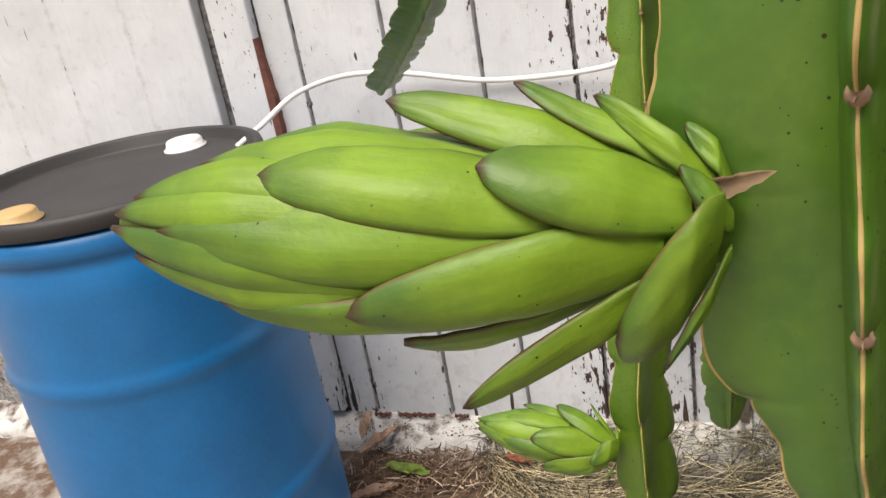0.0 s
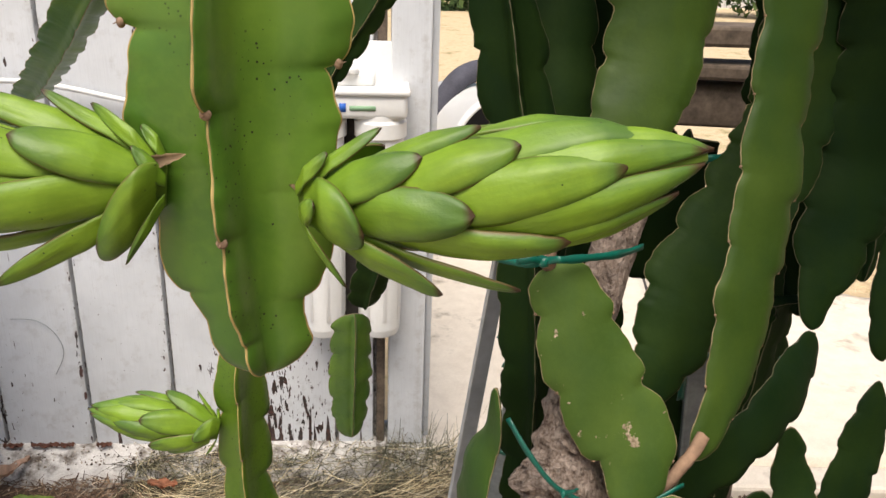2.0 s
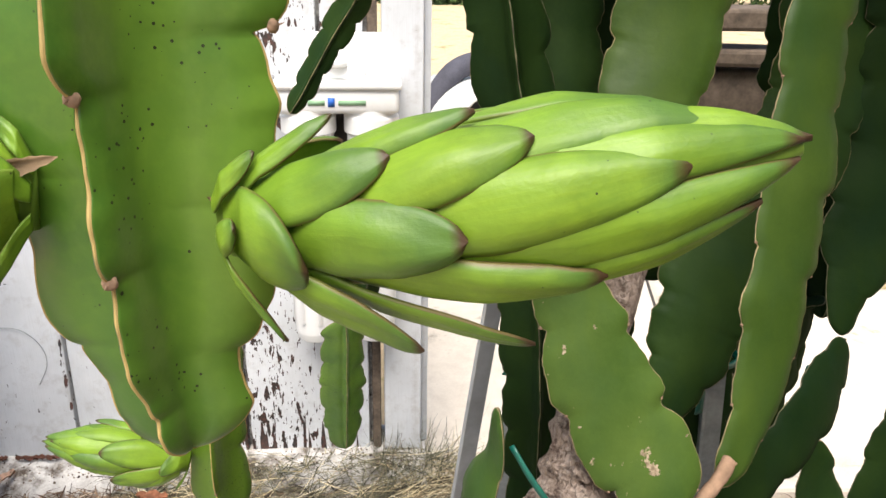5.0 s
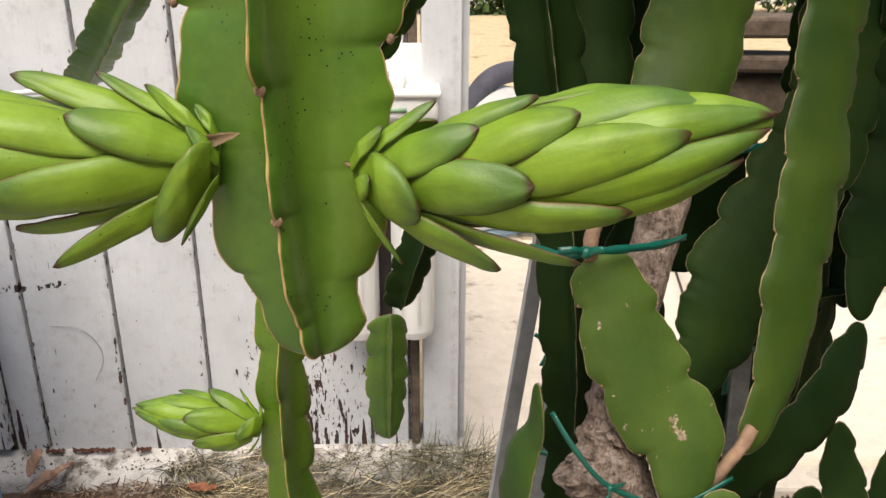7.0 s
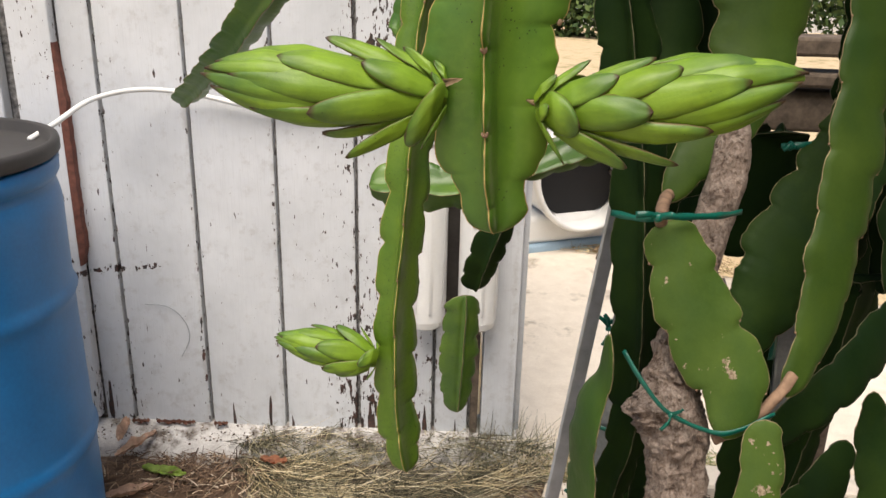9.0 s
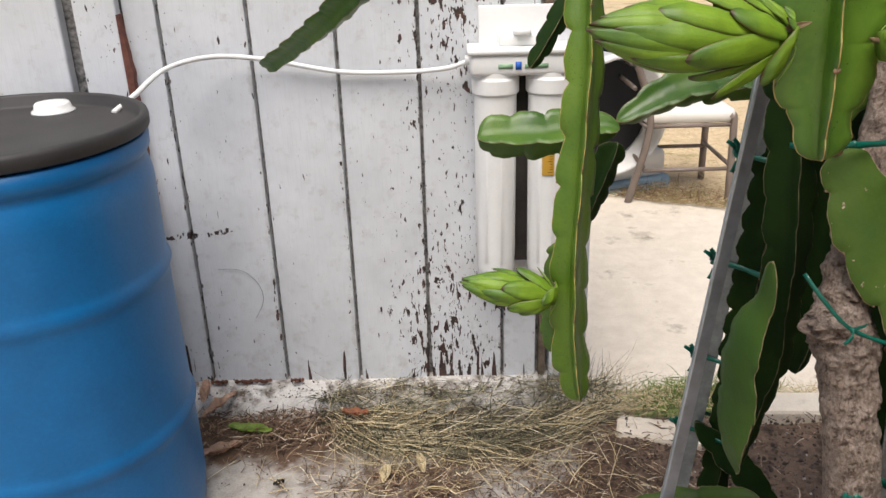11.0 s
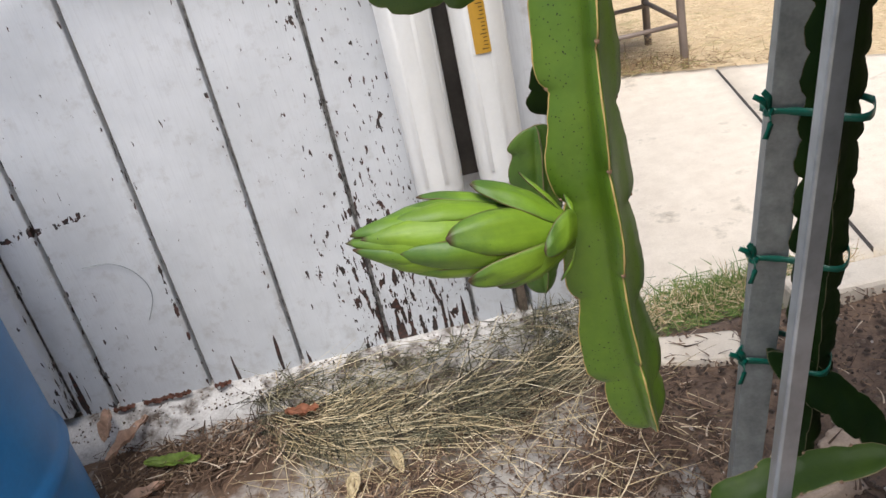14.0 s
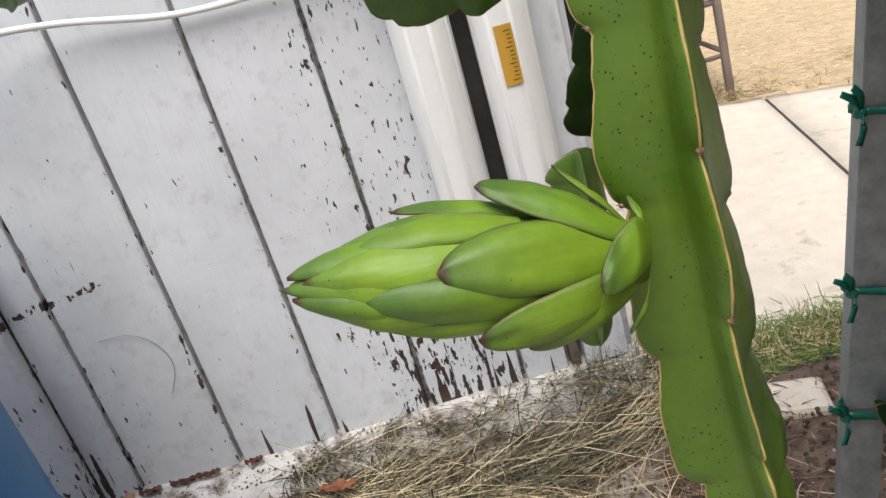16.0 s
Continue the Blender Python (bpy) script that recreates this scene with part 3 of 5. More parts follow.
    pr = [(0.012, 0.452), (0.036, 0.452), (0.044, 0.458), (0.048, 0.475), (0.0495, 0.52), (0.0505, 0.70), (0.0515, 0.93), (0.0575, 0.936), (0.0575, 0.968), (0.052, 0.974), (0.052, 0.985), (0.01, 0.985)]
    spin(bm, pr, 72)
    can = part("canister", bm, M_WHITE, filt, smooth=False, at=pose(cx, 0, 0))
    for a in range(8):
        bm = bmesh.new()
        th = 2 * math.pi * (a + 0.3) / 8
        box(bm, (0.0014, 0.009, 0.40), (0.0505 * math.cos(th), 0.0505 * math.sin(th), 0.70), 0.001, Matrix.Rotation(th, 3, "Z"))
        part("ridge", bm, M_WHITE, can)
    if cx > 0:
        bm = bmesh.new()
        arc = np.radians(np.linspace(-112, -80, 9))
        rows = [[bm.verts.new((0.0535 * math.cos(a), 0.0535 * math.sin(a), z)) for a in arc] for z in (0.735, 0.835)]
        for i in range(8):
            bm.faces.new((rows[0][i], rows[0][i + 1], rows[1][i + 1], rows[1][i]))
        lab = part("label", bm, M_GOLD, can, "gold paper label with fine print bars")
        for k in range(13):
            z = 0.742 + 0.0068 * k
            bm = bmesh.new()
            w0, w1 = (-92, -84) if k % 4 else (-97, -84)
            arc2 = np.radians(np.linspace(w0, w1, 4))
            rr = [[bm.verts.new((0.0538 * math.cos(a), 0.0538 * math.sin(a), z + dz)) for a in arc2] for dz in (0, 0.0016)]
            for i in range(3):
                bm.faces.new((rr[0][i], rr[0][i + 1], rr[1][i + 1], rr[1][i]))
            part("print_bar", bm, M_INK, lab)
# maker's mark drawn as plain shapes
bm = bmesh.new()
box(bm, (0.014, 0.002, 0.018), (-0.012, -0.0535, 1.004), 0.0)
part("mark_drop", bm, M_LOGO_BLUE, head)
for x, w, mt in ((-0.042, 0.034, M_LOGO_GREEN), (0.03, 0.055, M_LOGO_GREEN)):
    bm = bmesh.new()
    box(bm, (w, 0.002, 0.010), (x, -0.0535, 1.003))
    part("mark_bar", bm, mt, head)
bm = bmesh.new()
rod(bm, (-0.135, 0.01, 1.01), (-0.105, 0.01, 1.01), 0.012, 14)
part("inlet", bm, M_WHITE, filt)

# ---- far side of the yard ----
bm = bmesh.new()
tube(bm, [(0.46, 4.22, -0.072), (0.49, 4.10, -0.055), (0.53, 3.98, -0.062), (0.56, 3.90, -0.076)], 0.02, 20, 10, [0.012, 0.034, 0.028, 0.006])
for v in bm.verts:
    v.co += Vector((0, 0, 0.012 * noise.noise(v.co * 30)))
scrap = new("bark_scrap", mesh_of(bm, "bark_scrap", M_BEAM))
tagged(scrap, "dark curled scrap of bark on the patio", "bark")


def chair(at, turn):
    ob = thing("patio_chair", "brown metal patio chair with a pale padded seat", "chair", at=pose(*at, 0, 0, turn))
    s, h = 0.22, 0.44
    for x, y in ((-s, -s), (s, -s), (-s, s), (s, s)):
        bm = bmesh.new()
        back = y > 0
        pts = [(x * 1.06, y * (1.15 if back else 1.04), 0), (x, y, h), (x, y + 0.02, h + 0.02)]
        if back:
            pts = [(x * 1.06, y * 1.36, 0), (x, y * 0.9, h), (x * 0.98, y + 0.05, 0.72), (x * 0.9, y + 0.10, 0.92)]
        tube(bm, pts, 0.019, 18, 10)
        part("leg", bm, M_CHAIR, ob)
    for a, b in (((-s, -s, 0.22), (s, -s, 0.22)), ((-s, s, 0.22), (s, s, 0.22)), ((-s, -s, 0.2), (-s, s, 0.2)), ((s, -s, 0.2), (s, s, 0.2)), ((-s, -s, h - 0.01), (s, -s, h - 0.01)), ((-s, s, h - 0.01), (s, s, h - 0.01)), ((-s, -s, h - 0.01), (-s, s, h - 0.01)), ((s, -s, h - 0.01), (s, s, h - 0.01))):
        part("stretcher", rod(bmesh.new(), a, b, 0.011), M_CHAIR, ob)
    bm = bmesh.new()
    box(bm, (0.46, 0.46, 0.075), (0, 0, h + 0.035), 0.03)
    part("seat", bm, M_CUSHION, ob, "pale padded vinyl seat")
    for k in range(3):
        bm = bmesh.new()
        tube(bm, [(-0.2, s + 0.06 + 0.02 * k, 0.62 + 0.12 * k), (0, s + 0.09 + 0.02 * k, 0.64 + 0.12 * k), (0.2, s + 0.06 + 0.02 * k, 0.62 + 0.12 * k)], 0.012, 12, 8)
        part("back_rail", bm, M_CHAIR, ob)
    return ob


chair((1.07, 3.885, -0.115), 90)

tub = thing("plastic_tub", "white plastic tub lying on its side, dark inside", "tub", at=pose(0.60, 4.05, 0.35, 0, 0, 22))
bm = bmesh.new()
outer = [(0.30, -0.34), (0.315, -0.33), (0.32, -0.31), (0.305, -0.29), (0.29, 0.1), (0.26, 0.36), (0.02, 0.38)]
innr = [(0.02, 0.34), (0.24, 0.33), (0.272, 0.1), (0.29, -0.33), (0.30, -0.34)]
sides = 40
rings = [[bm.verts.new((r * math.cos(2 * math.pi * k / sides), z, r * math.sin(2 * math.pi * k / sides))) for k in range(sides)] for r, z in outer + innr[:-1]]
for a, b in zip(rings, rings[1:]):
    for k in range(sides):
        bm.faces.new((a[k], a[(k + 1) % sides], b[(k + 1) % sides], b[k]))
for k in range(sides):
    bm.faces.new((rings[-1][k], rings[-1][(k + 1) % sides], rings[0][(k + 1) % sides], rings[0][k]))
part("shell", bm, M_WHITE, tub)
# a flat black disc stands in for the shade in the tub's hollow
bm = bmesh.new()
bmesh.ops.create_circle(bm, cap_ends=True, segments=32, radius=0.27, matrix=Matrix.Translation((0, -0.20, 0)) @ Matrix.Rotation(math.pi / 2, 4, "X"))
part("liner", bm, M_HOLLOW, tub, "black disc for the shade inside the tub")
bm = bmesh.new()
box(bm, (0.85, 0.5, 0.075), (0.0, 0.0, -0.428), 0.015)
part("base", bm, simple("pale_blue_plastic", (0.30, 0.42, 0.52), 0.5), tub, "pale blue base under the tub")
bm = bmesh.new()
box(bm, (0.80, 0.46, 0.15), (0.0, 0.0, -0.318), 0.03)
part("cradle", bm, M_WHITE, tub)
bm = bmesh.new()
tube(bm, [(-0.25, 0, 0.15), (-0.1, 0.0, 0.33), (0.1, 0.05, 0.36), (0.22, 0.1, 0.27)], 0.055, 24, 12)
cloth = new("dark_cloth", mesh_of(bm, "dark_cloth", simple("dark_grey_cloth", (0.07, 0.07, 0.09), 0.9, var=0.4)))
cloth.matrix_basis = tub.matrix_basis
tagged(cloth, "dark grey cloth draped over the white tub", "cloth")


# ---- dragon fruit cactus ----
plant = thing("dragon_fruit_cactus", "sprawling dragon fruit cactus with hanging three-ribbed stems and buds", "cactus", at=(0, 0, 0))


def areole_mesh():
    bm = bmesh.new()
    bmesh.ops.create_icosphere(bm, subdivisions=3, radius=0.0024)
    for v in bm.verts:
        v.co *= 0.95 + 0.05 * noise.noise(v.co * 700) + 0.14 * noise.noise(v.co * 2300)
        v.co.z *= 0.75
    rod(bm, (0, 0, 0.001), (0.0006, 0.0004, 0.0032), 0.0005, 5, 0.0001)
    return mesh_of(bm, "areole", M_AREOLE)


AREOLE = areole_mesh()


def stem(pts, width, ribs, mat, edge, ref=(1, 0, 0), pitch=0.04, amp=0.2, crest=0.0013, seed=1.0, ends=(0.03, 0.03), areoles=False, core=0.26, label="", phase=0.0, spine=1.0):
    """A ribbed stem. pts: its middle line; width: how far a rib reaches, at even steps along it; ribs: (degrees, share of the width and, where given, the shift of its notches)."""
    rough = spline(pts, 60)
    length = sum((b - a).length for a, b in zip(rough, rough[1:]))
    n = max(24, int(length / 0.0035))
    C = spline(pts, n)
    S = [0.0]
    for a, b in zip(C, C[1:]):
        S.append(S[-1] + (b - a).length)
    length = S[-1]
    bm = bmesh.new()
    uv = bm.loops.layers.uv.new("UVMap")
    rows, tops = [], [[] for _ in ribs]
    ref = Vector(ref)
    order = sorted(range(len(ribs)), key=lambda i: ribs[i][0])
    for k, c in enumerate(C):
        T = (C[min(k + 1, n)] - C[max(k - 1, 0)]).normalized()
        X = (ref - T * ref.dot(T)).normalized()
        Y = T.cross(X)
        s = S[k]
        w = float(np.interp(s, [p[0] for p in width], [p[1] for p in width])) if isinstance(width[0], tuple) else float(np.interp(s / length, np.linspace(0, 1, len(width)), width))
        close = 1.0
        for d, e in ((s, ends[0]), (length - s, ends[1])):
            if e and d < e:
                close *= math.sqrt(max(0.0, 1 - (1 - d / e) ** 2))
        close = max(close, 0.04)
        ring, crests = [], []
        for i in order:
            deg, share = ribs[i][:2]
            x = s + (ribs[i][2] if len(ribs[i]) > 2 else phase + i * pitch * 0.31)
            step = ribs[i][3] if len(ribs[i]) > 3 else pitch
            lobe = math.sin(math.pi * ((x / step) % 1.0) ** 0.6) ** 0.75
            wav = 0.10 * noise.noise((s * 18, i * 3.1, seed)) + 0.10 * noise.noise((s * 45, i * 3.1, seed + 7)) + 0.035 * noise.noise((s * 150, i * 3.1, seed + 11))
            reach = w * share * close * (1 - amp + amp * lobe + wav)
            sway = 0.08 * noise.noise((s * 22, i * 5.7, seed + 3))
            a = radians(deg) + sway
            crests.append((reach, a))
        m = len(order)
        for j in range(m):
            r0, a0 = crests[j]
            r1, a1 = crests[(j + 1) % m]
            if a1 < a0:
                a1 += 2 * math.pi
            d0 = Vector((math.cos(a0), math.sin(a0)))
            d1 = Vector((math.cos(a1), math.sin(a1)))
            n0, n1 = Vector((-d0.y, d0.x)), Vector((d1.y, -d1.x))
            th = crest * close
            p0, p1 = d0 * r0 + n0 * th, d1 * r1 + n1 * th
            half = (a0 + a1) / 2
            open_ = a1 - a0
            mid = Vector((math.cos(half), math.sin(half))) * w * core * close * (1.0 if open_ < 2.9 else 0.7)
            ring.append((d0 * (r0 + th * 0.5), (ribs[order[j]][0] / 360, 1.0)))
            q0, q1 = d0 * r0 * 0.45 + n0 * (th * 2.2 + 0.05 * w * close), d1 * r1 * 0.45 + n1 * (th * 2.2 + 0.05 * w * close)
            for f, p in ((0, p0), (0.25, p0 * 0.45 + q0 * 0.55), (0.5, q0)):
                ring.append((p, (0, 1 - f)))
            ring.append((mid, (0, 0)))
            for p in (q1, p1 * 0.45 + q1 * 0.55, p1):
                ring.append((p, (0, 0.5)))
        rows.append([bm.verts.new(c + X * p.x + Y * p.y) for p, _ in ring])
        for j, i in enumerate(order):
            r, a = crests[j]
            tops[i].append((c + (X * math.cos(a) + Y * math.sin(a)) * r, (X * math.cos(a) + Y * math.sin(a)).normalized(), T, s))
    for k in range(n):
        a, b = rows[k], rows[k + 1]
        for j in range(len(a)):
            f = bm.faces.new((a[j], a[(j + 1) % len(a)], b[(j + 1) % len(a)], b[j]))
    bm.faces.new(rows[0][::-1])
    bm.faces.new(rows[-1])
    body = part("stem", bm, mat, plant, label)
    for i, line in enumerate(tops):
        bm = bmesh.new()
        prev = None
        for p, out, T, s in line:
            side = T.cross(out).normalized()
            th = crest * (0.62 + 0.45 * noise.noise((s * 90, i, seed)))
            q = [bm.verts.new(p + out * (0.0004 + th * 0.6) + side * th * 0.5), bm.verts.new(p + out * (0.0004 + th * 0.6) - side * th * 0.5), bm.verts.new(p - out * 0.0016 - side * th * 0.95), bm.verts.new(p - out * 0.0016 + side * th * 0.95)]
            if prev:
                for j in range(4):
                    bm.faces.new((prev[j], prev[(j + 1) % 4], q[(j + 1) % 4], q[j]))
            else:
                bm.faces.new(q[::-1])
            prev = q
        bm.faces.new(prev)
        part("rib_edge", bm, edge, body)
        if areoles:
            last = -1
            for p, out, T, s in line:
                cell = math.floor((s + (ribs[i][2] if len(ribs[i]) > 2 else phase + i * pitch * 0.31)) / (ribs[i][3] if len(ribs[i]) > 3 else pitch))
                if cell != last and last != -1 and 0.004 < s < length - 0.004:
                    a = new("areole", AREOLE)
                    turn = out.to_track_quat("Z", "Y").to_matrix().to_4x4()
                    a.matrix_basis = Matrix.Translation(p + out * 0.0004) @ turn @ Matrix.Rotation(s * 300, 4, "Z") @ Matrix.Diagonal((spine, spine, spine, 1))
                    a.parent = body
                last = cell
    return body


def bud_frame(base, tip):
    Z = (Vector(tip) - Vector(base))
    L = Z.length
    Z.normalize()
    X = Vector((0, -1, 0))
    X = (X - Z * X.dot(Z)).normalized()
    return Vector(base), X, Z.cross(X), Z, L


def bud(base, tip, profile, bow, rows, label):
    """A flower bud: a core and overlapping bracts. rows: start and tip along the axis (shares), turn round it (degrees) at start and tip, half width and lift at the tip (metres)."""
    o, X, Y, Z, L = bud_frame(base, tip)
    us = [p[0] for p in profile]
    rs = [p[1] for p in profile]
    rad = lambda u: float(np.interp(u, us, rs)) * L
    axis = lambda u: o + Z * (u * L) - Vector((0, 0, 1)) * (bow * L * math.sin(math.pi * min(1, max(0, u))))
    bm = bmesh.new()
    rings = []
    for u in np.linspace(0, 0.985, 28):
        r = max(0.0004, rad(u) - 0.0006)
        rings.append([bm.verts.new(axis(u) + (X * math.cos(a) + Y * math.sin(a)) * r) for a in np.linspace(0, 2 * math.pi, 24, endpoint=False)])
    for a, b in zip(rings, rings[1:]):
        for k in range(24):
            bm.faces.new((a[k], a[(k + 1) % 24], b[(k + 1) % 24], b[k]))
    bm.faces.new(rings[0][::-1])
    bm.faces.new(rings[-1])
    bm.loops.layers.uv.new("UVMap")
    core = part("flower_bud", bm, M_BRACT, plant, label)
    for k, (u0, u1, p0, p1, half, lift, *face) in enumerate(rows):
        bm = bmesh.new()
        uv = bm.loops.layers.uv.new("UVMap")
        nv, nh = 26, 12
        keen = 0.62 if u1 < 0.7 else 0.62 + 0.75 * (u1 - 0.7)
        blunt = (0.40 if u1 < 0.8 else 0.28) + 0.07 * noise.noise((k * 1.7, base[0] * 40, 0.3))
        layers = []
        step = 0.0062 * (1 - u1)
        for shell in (0, 1):
            grid = []
            for i in range(nv + 1):
                v = i / nv
                u = u0 + (u1 - u0) * v
                ph = radians(p0 + (p1 - p0) * v)
                rise = min(1.0, max(0.0, (v - 0.1) / 0.55))
                rise = rise * rise * (3 - 2 * rise)
                base_r = max(rad(u), 0.0012) + step * min(1, 0.25 + v * 2.2)
                base_r += lift * v**1.6
                grow = 0.66 + 0.34 * math.sin(math.pi / 2 * min(1.0, v / 0.4))
                wd = half * grow * max(0.0, 1 - max(0, (v - blunt) / (1 - blunt)) ** 2.5) ** keen
                out = X * math.cos(ph) + Y * math.sin(ph)
                tan = Y * math.cos(ph) - X * math.sin(ph)
                mid = axis(u) + out * base_r
                row = []
                for j in range(nh + 1):
                    h = j / nh * 2 - 1
                    dent = 1 + 0.9 * noise.noise((v * 2.2 + k, h * 1.3, base[0] * 50))
                    puff = 0.23 * wd * dent * (1 - h * h) ** 0.8 * (rise if not face else 1.0)
                    edge = 0.00035 * noise.noise((v * 7, h * 2 + k * 3.1, base[2])) * abs(h)
                    thick = (0.0009 + 0.22 * wd * (1 - h * h)) * (1 - 0.5 * v) + 0.0002
                    if face:
                        fa = radians(face[0])
                        nrm = X * math.cos(fa) + Y * math.sin(fa)
                        acr = (Y * math.cos(fa) - X * math.sin(fa)).normalized()
                        p = mid + acr * (h * wd) + nrm * (puff * 0.9 + edge - shell * min(thick, 0.002 + puff * 0.5))
                    else:
                        arc = min(1.6, wd / base_r)
                        a = ph + h * arc
                        p = axis(u) + (X * math.cos(a) + Y * math.sin(a)) * (base_r - 0.0007 * abs(h) ** 3 + puff + edge - shell * thick)
                    row.append((bm.verts.new(p), v, (h + 1) / 2))
                grid.append(row)
            layers.append(grid)
        where = {}
        for grid in layers:
            for row in grid:
                for vert, v, h in row:
                    where[vert] = (v, h)
        top, low = layers
        for i in range(nv):
            for j in range(nh):
                bm.faces.new((top[i][j][0], top[i][j + 1][0], top[i + 1][j + 1][0], top[i + 1][j][0]))
                bm.faces.new((low[i][j][0], low[i + 1][j][0], low[i + 1][j + 1][0], low[i][j + 1][0]))
        for i in range(nv):
            for j, flip in ((0, 1), (nh, 0)):
                q = (top[i][j][0], top[i + 1][j][0], low[i + 1][j][0], low[i][j][0])
                bm.faces.new(q[::-1] if flip else q)
        for f in bm.faces:
            for loop in f.loops:
                loop[uv].uv = where[loop.vert]
        bmesh.ops.recalc_face_normals(bm, faces=bm.faces)
        part("bract", bm, M_BRACT, core)
    return core


PROF_LONG = [(0, 0.07), (0.05, 0.08), (0.15, 0.102), (0.3, 0.132), (0.45, 0.150), (0.6, 0.150), (0.75, 0.122), (0.88, 0.074), (0.95, 0.040), (1.0, 0.006)]
PROF_SHORT = [(0, 0.075), (0.05, 0.09), (0.15, 0.115), (0.3, 0.145), (0.45, 0.158), (0.6, 0.152), (0.75, 0.120), (0.88, 0.070), (0.95, 0.036), (1.0, 0.006)]
# bracts from the outermost to the innermost
back = [(0.02, 0.18, 150, 150, 0.006, 0.003), (0.02, 0.2, 215, 215, 0.006, 0.003), (0.06, 0.36, 120, 125, 0.008, 0.003), (0.06, 0.38, 185, 185, 0.009, 0.002),
        (0.2, 0.58, 150, 150, 0.010, 0.001), (0.2, 0.6, 215, 215, 0.010, 0.001), (0.35, 0.82, 120, 120, 0.010, 0), (0.35, 0.8, 180, 180, 0.010, 0), (0.35, 0.82, 240, 240, 0.010, 0), (0.5, 0.97, 150, 150, 0.009, 0), (0.5, 0.97, 215, 215, 0.009, 0)]
LEFT_ROWS = [(0.0, 0.07, 60, 85, 0.003, 0.003, 30), (0.0, 0.085, 24, 54, 0.0038, 0.002), (0.0, 0.09, -20, -57, 0.0034, 0.0105, -15), (0.02, 0.2, 55, 100, 0.0031, 0.006, 20), (0.02, 0.165, 8, -52, 0.0128, 0.0040, -14),
              (0.05, 0.32, 80, 100, 0.0033, 0.0075, 55), (0.06, 0.37, 44, 56, 0.0092, 0.0), (0.08, 0.4, -42, -58, 0.005, 0.0125, -12), (0.14, 0.52, 76, 98, 0.0052, 0.0045, 45), (0.1, 0.57, 0, -25, 0.00966, 0.0),
              (0.16, 0.5, -56, -64, 0.006, 0.001), (0.24, 0.71, 42, 58, 0.00902, 0.0), (0.26, 0.8, -26, -47, 0.00754, 0.0015), (0.3, 0.89, 14, 16, 0.00846, 0.0), (0.32, 0.83, 70, 90, 0.00736, 0.001),
              (0.45, 0.945, 56, 70, 0.00736, 0.0016), (0.45, 0.955, -26, -50, 0.007, 0.0026), (0.48, 0.985, 34, 48, 0.0069, 0.0016), (0.45, 1.0, -6, -14, 0.00782, 0.0012)]
RIGHT_ROWS = [(0.0, 0.1, -40, -64, 0.0027, 0.003, -25), (0.0, 0.09, 10, 60, 0.0034, 0.0105, 15), (0.0, 0.06, 4, -15, 0.004, 0.002), (0.03, 0.23, -50, -84, 0.0027, 0.004, -40), (0.02, 0.17, -14, 13, 0.0118, 0.002),
              (0.05, 0.33, -32, -52, 0.00765, 0.0), (0.06, 0.33, 40, 60, 0.0062, 0.0095, 22), (0.12, 0.52, 46, 62, 0.0048, 0.0095, 40), (0.1, 0.44, -2, -1, 0.00945, 0.0), (0.15, 0.47, -60, -77, 0.0058, 0.0008),
              (0.22, 0.56, -34, -53, 0.00882, 0.0), (0.18, 0.65, 28, 41, 0.00792, 0.001), (0.3, 0.8, -10, -24, 0.00972, 0.0), (0.36, 0.9, -58, -79, 0.00855, 0.0), (0.38, 0.975, 14, 15, 0.00828, 0.001),
              (0.42, 0.91, 46, 51, 0.00702, 0.002), (0.46, 0.985, -34, -44, 0.00765, 0.0018), (0.6, 1.0, -66, -70, 0.007, 0.0014)]
SMALL_ROWS = [(0.0, 0.059, -31, -61, 0.003, 0.007, -6), (0.034, 0.235, 94, 116, 0.0026, 0.012, 74), (0.0, 0.18, 50, 6, 0.0092, 0.003, 25), (0.056, 0.466, 76, 104, 0.008, 0.0055, 66), (0.05, 0.36, -20, -56, 0.0080, 0.003, -14), (0.05, 0.27, -64, -86, 0.005, 0.004), (0.0, 0.05, 75, 95, 0.0042, 0.004, 60),
              (0.067, 0.498, -12, -36, 0.0085, 0.003, -6), (0.07, 0.60, 46, 26, 0.0128, 0.0), (0.311, 0.696, 108, 116, 0.0038, 0.004, 79), (0.311, 0.752, -42, -56, 0.0072, 0.0), (0.24, 0.81, 0, -6, 0.0092, 0.0),
              (0.354, 0.831, 84, 74, 0.0082, 0.0), (0.52, 0.905, -32, -44, 0.0072, 0.0015), (0.52, 0.927, 98, 106, 0.0072, 0.0012), (0.479, 0.95, 44, 34, 0.0094, 0.0012), (0.619, 0.99, 64, 76, 0.007, 0.0028),
              (0.599, 0.98, -16, -30, 0.007, 0.0030), (0.58, 1.01, 16, 4, 0.0072, 0.0014)]

# the stem in front with the two large buds
stem([(0.067, 0.139, 1.199), (0.0655, 0.139, 1.22), (0.0635, 0.140, 1.25), (0.0625, 0.140, 1.28), (0.0622, 0.141, 1.32), (0.062, 0.147, 1.37), (0.07, 0.18, 1.43), (0.12, 0.30, 1.52), (0.26, 0.50, 1.58), (0.38, 0.62, 1.48)],
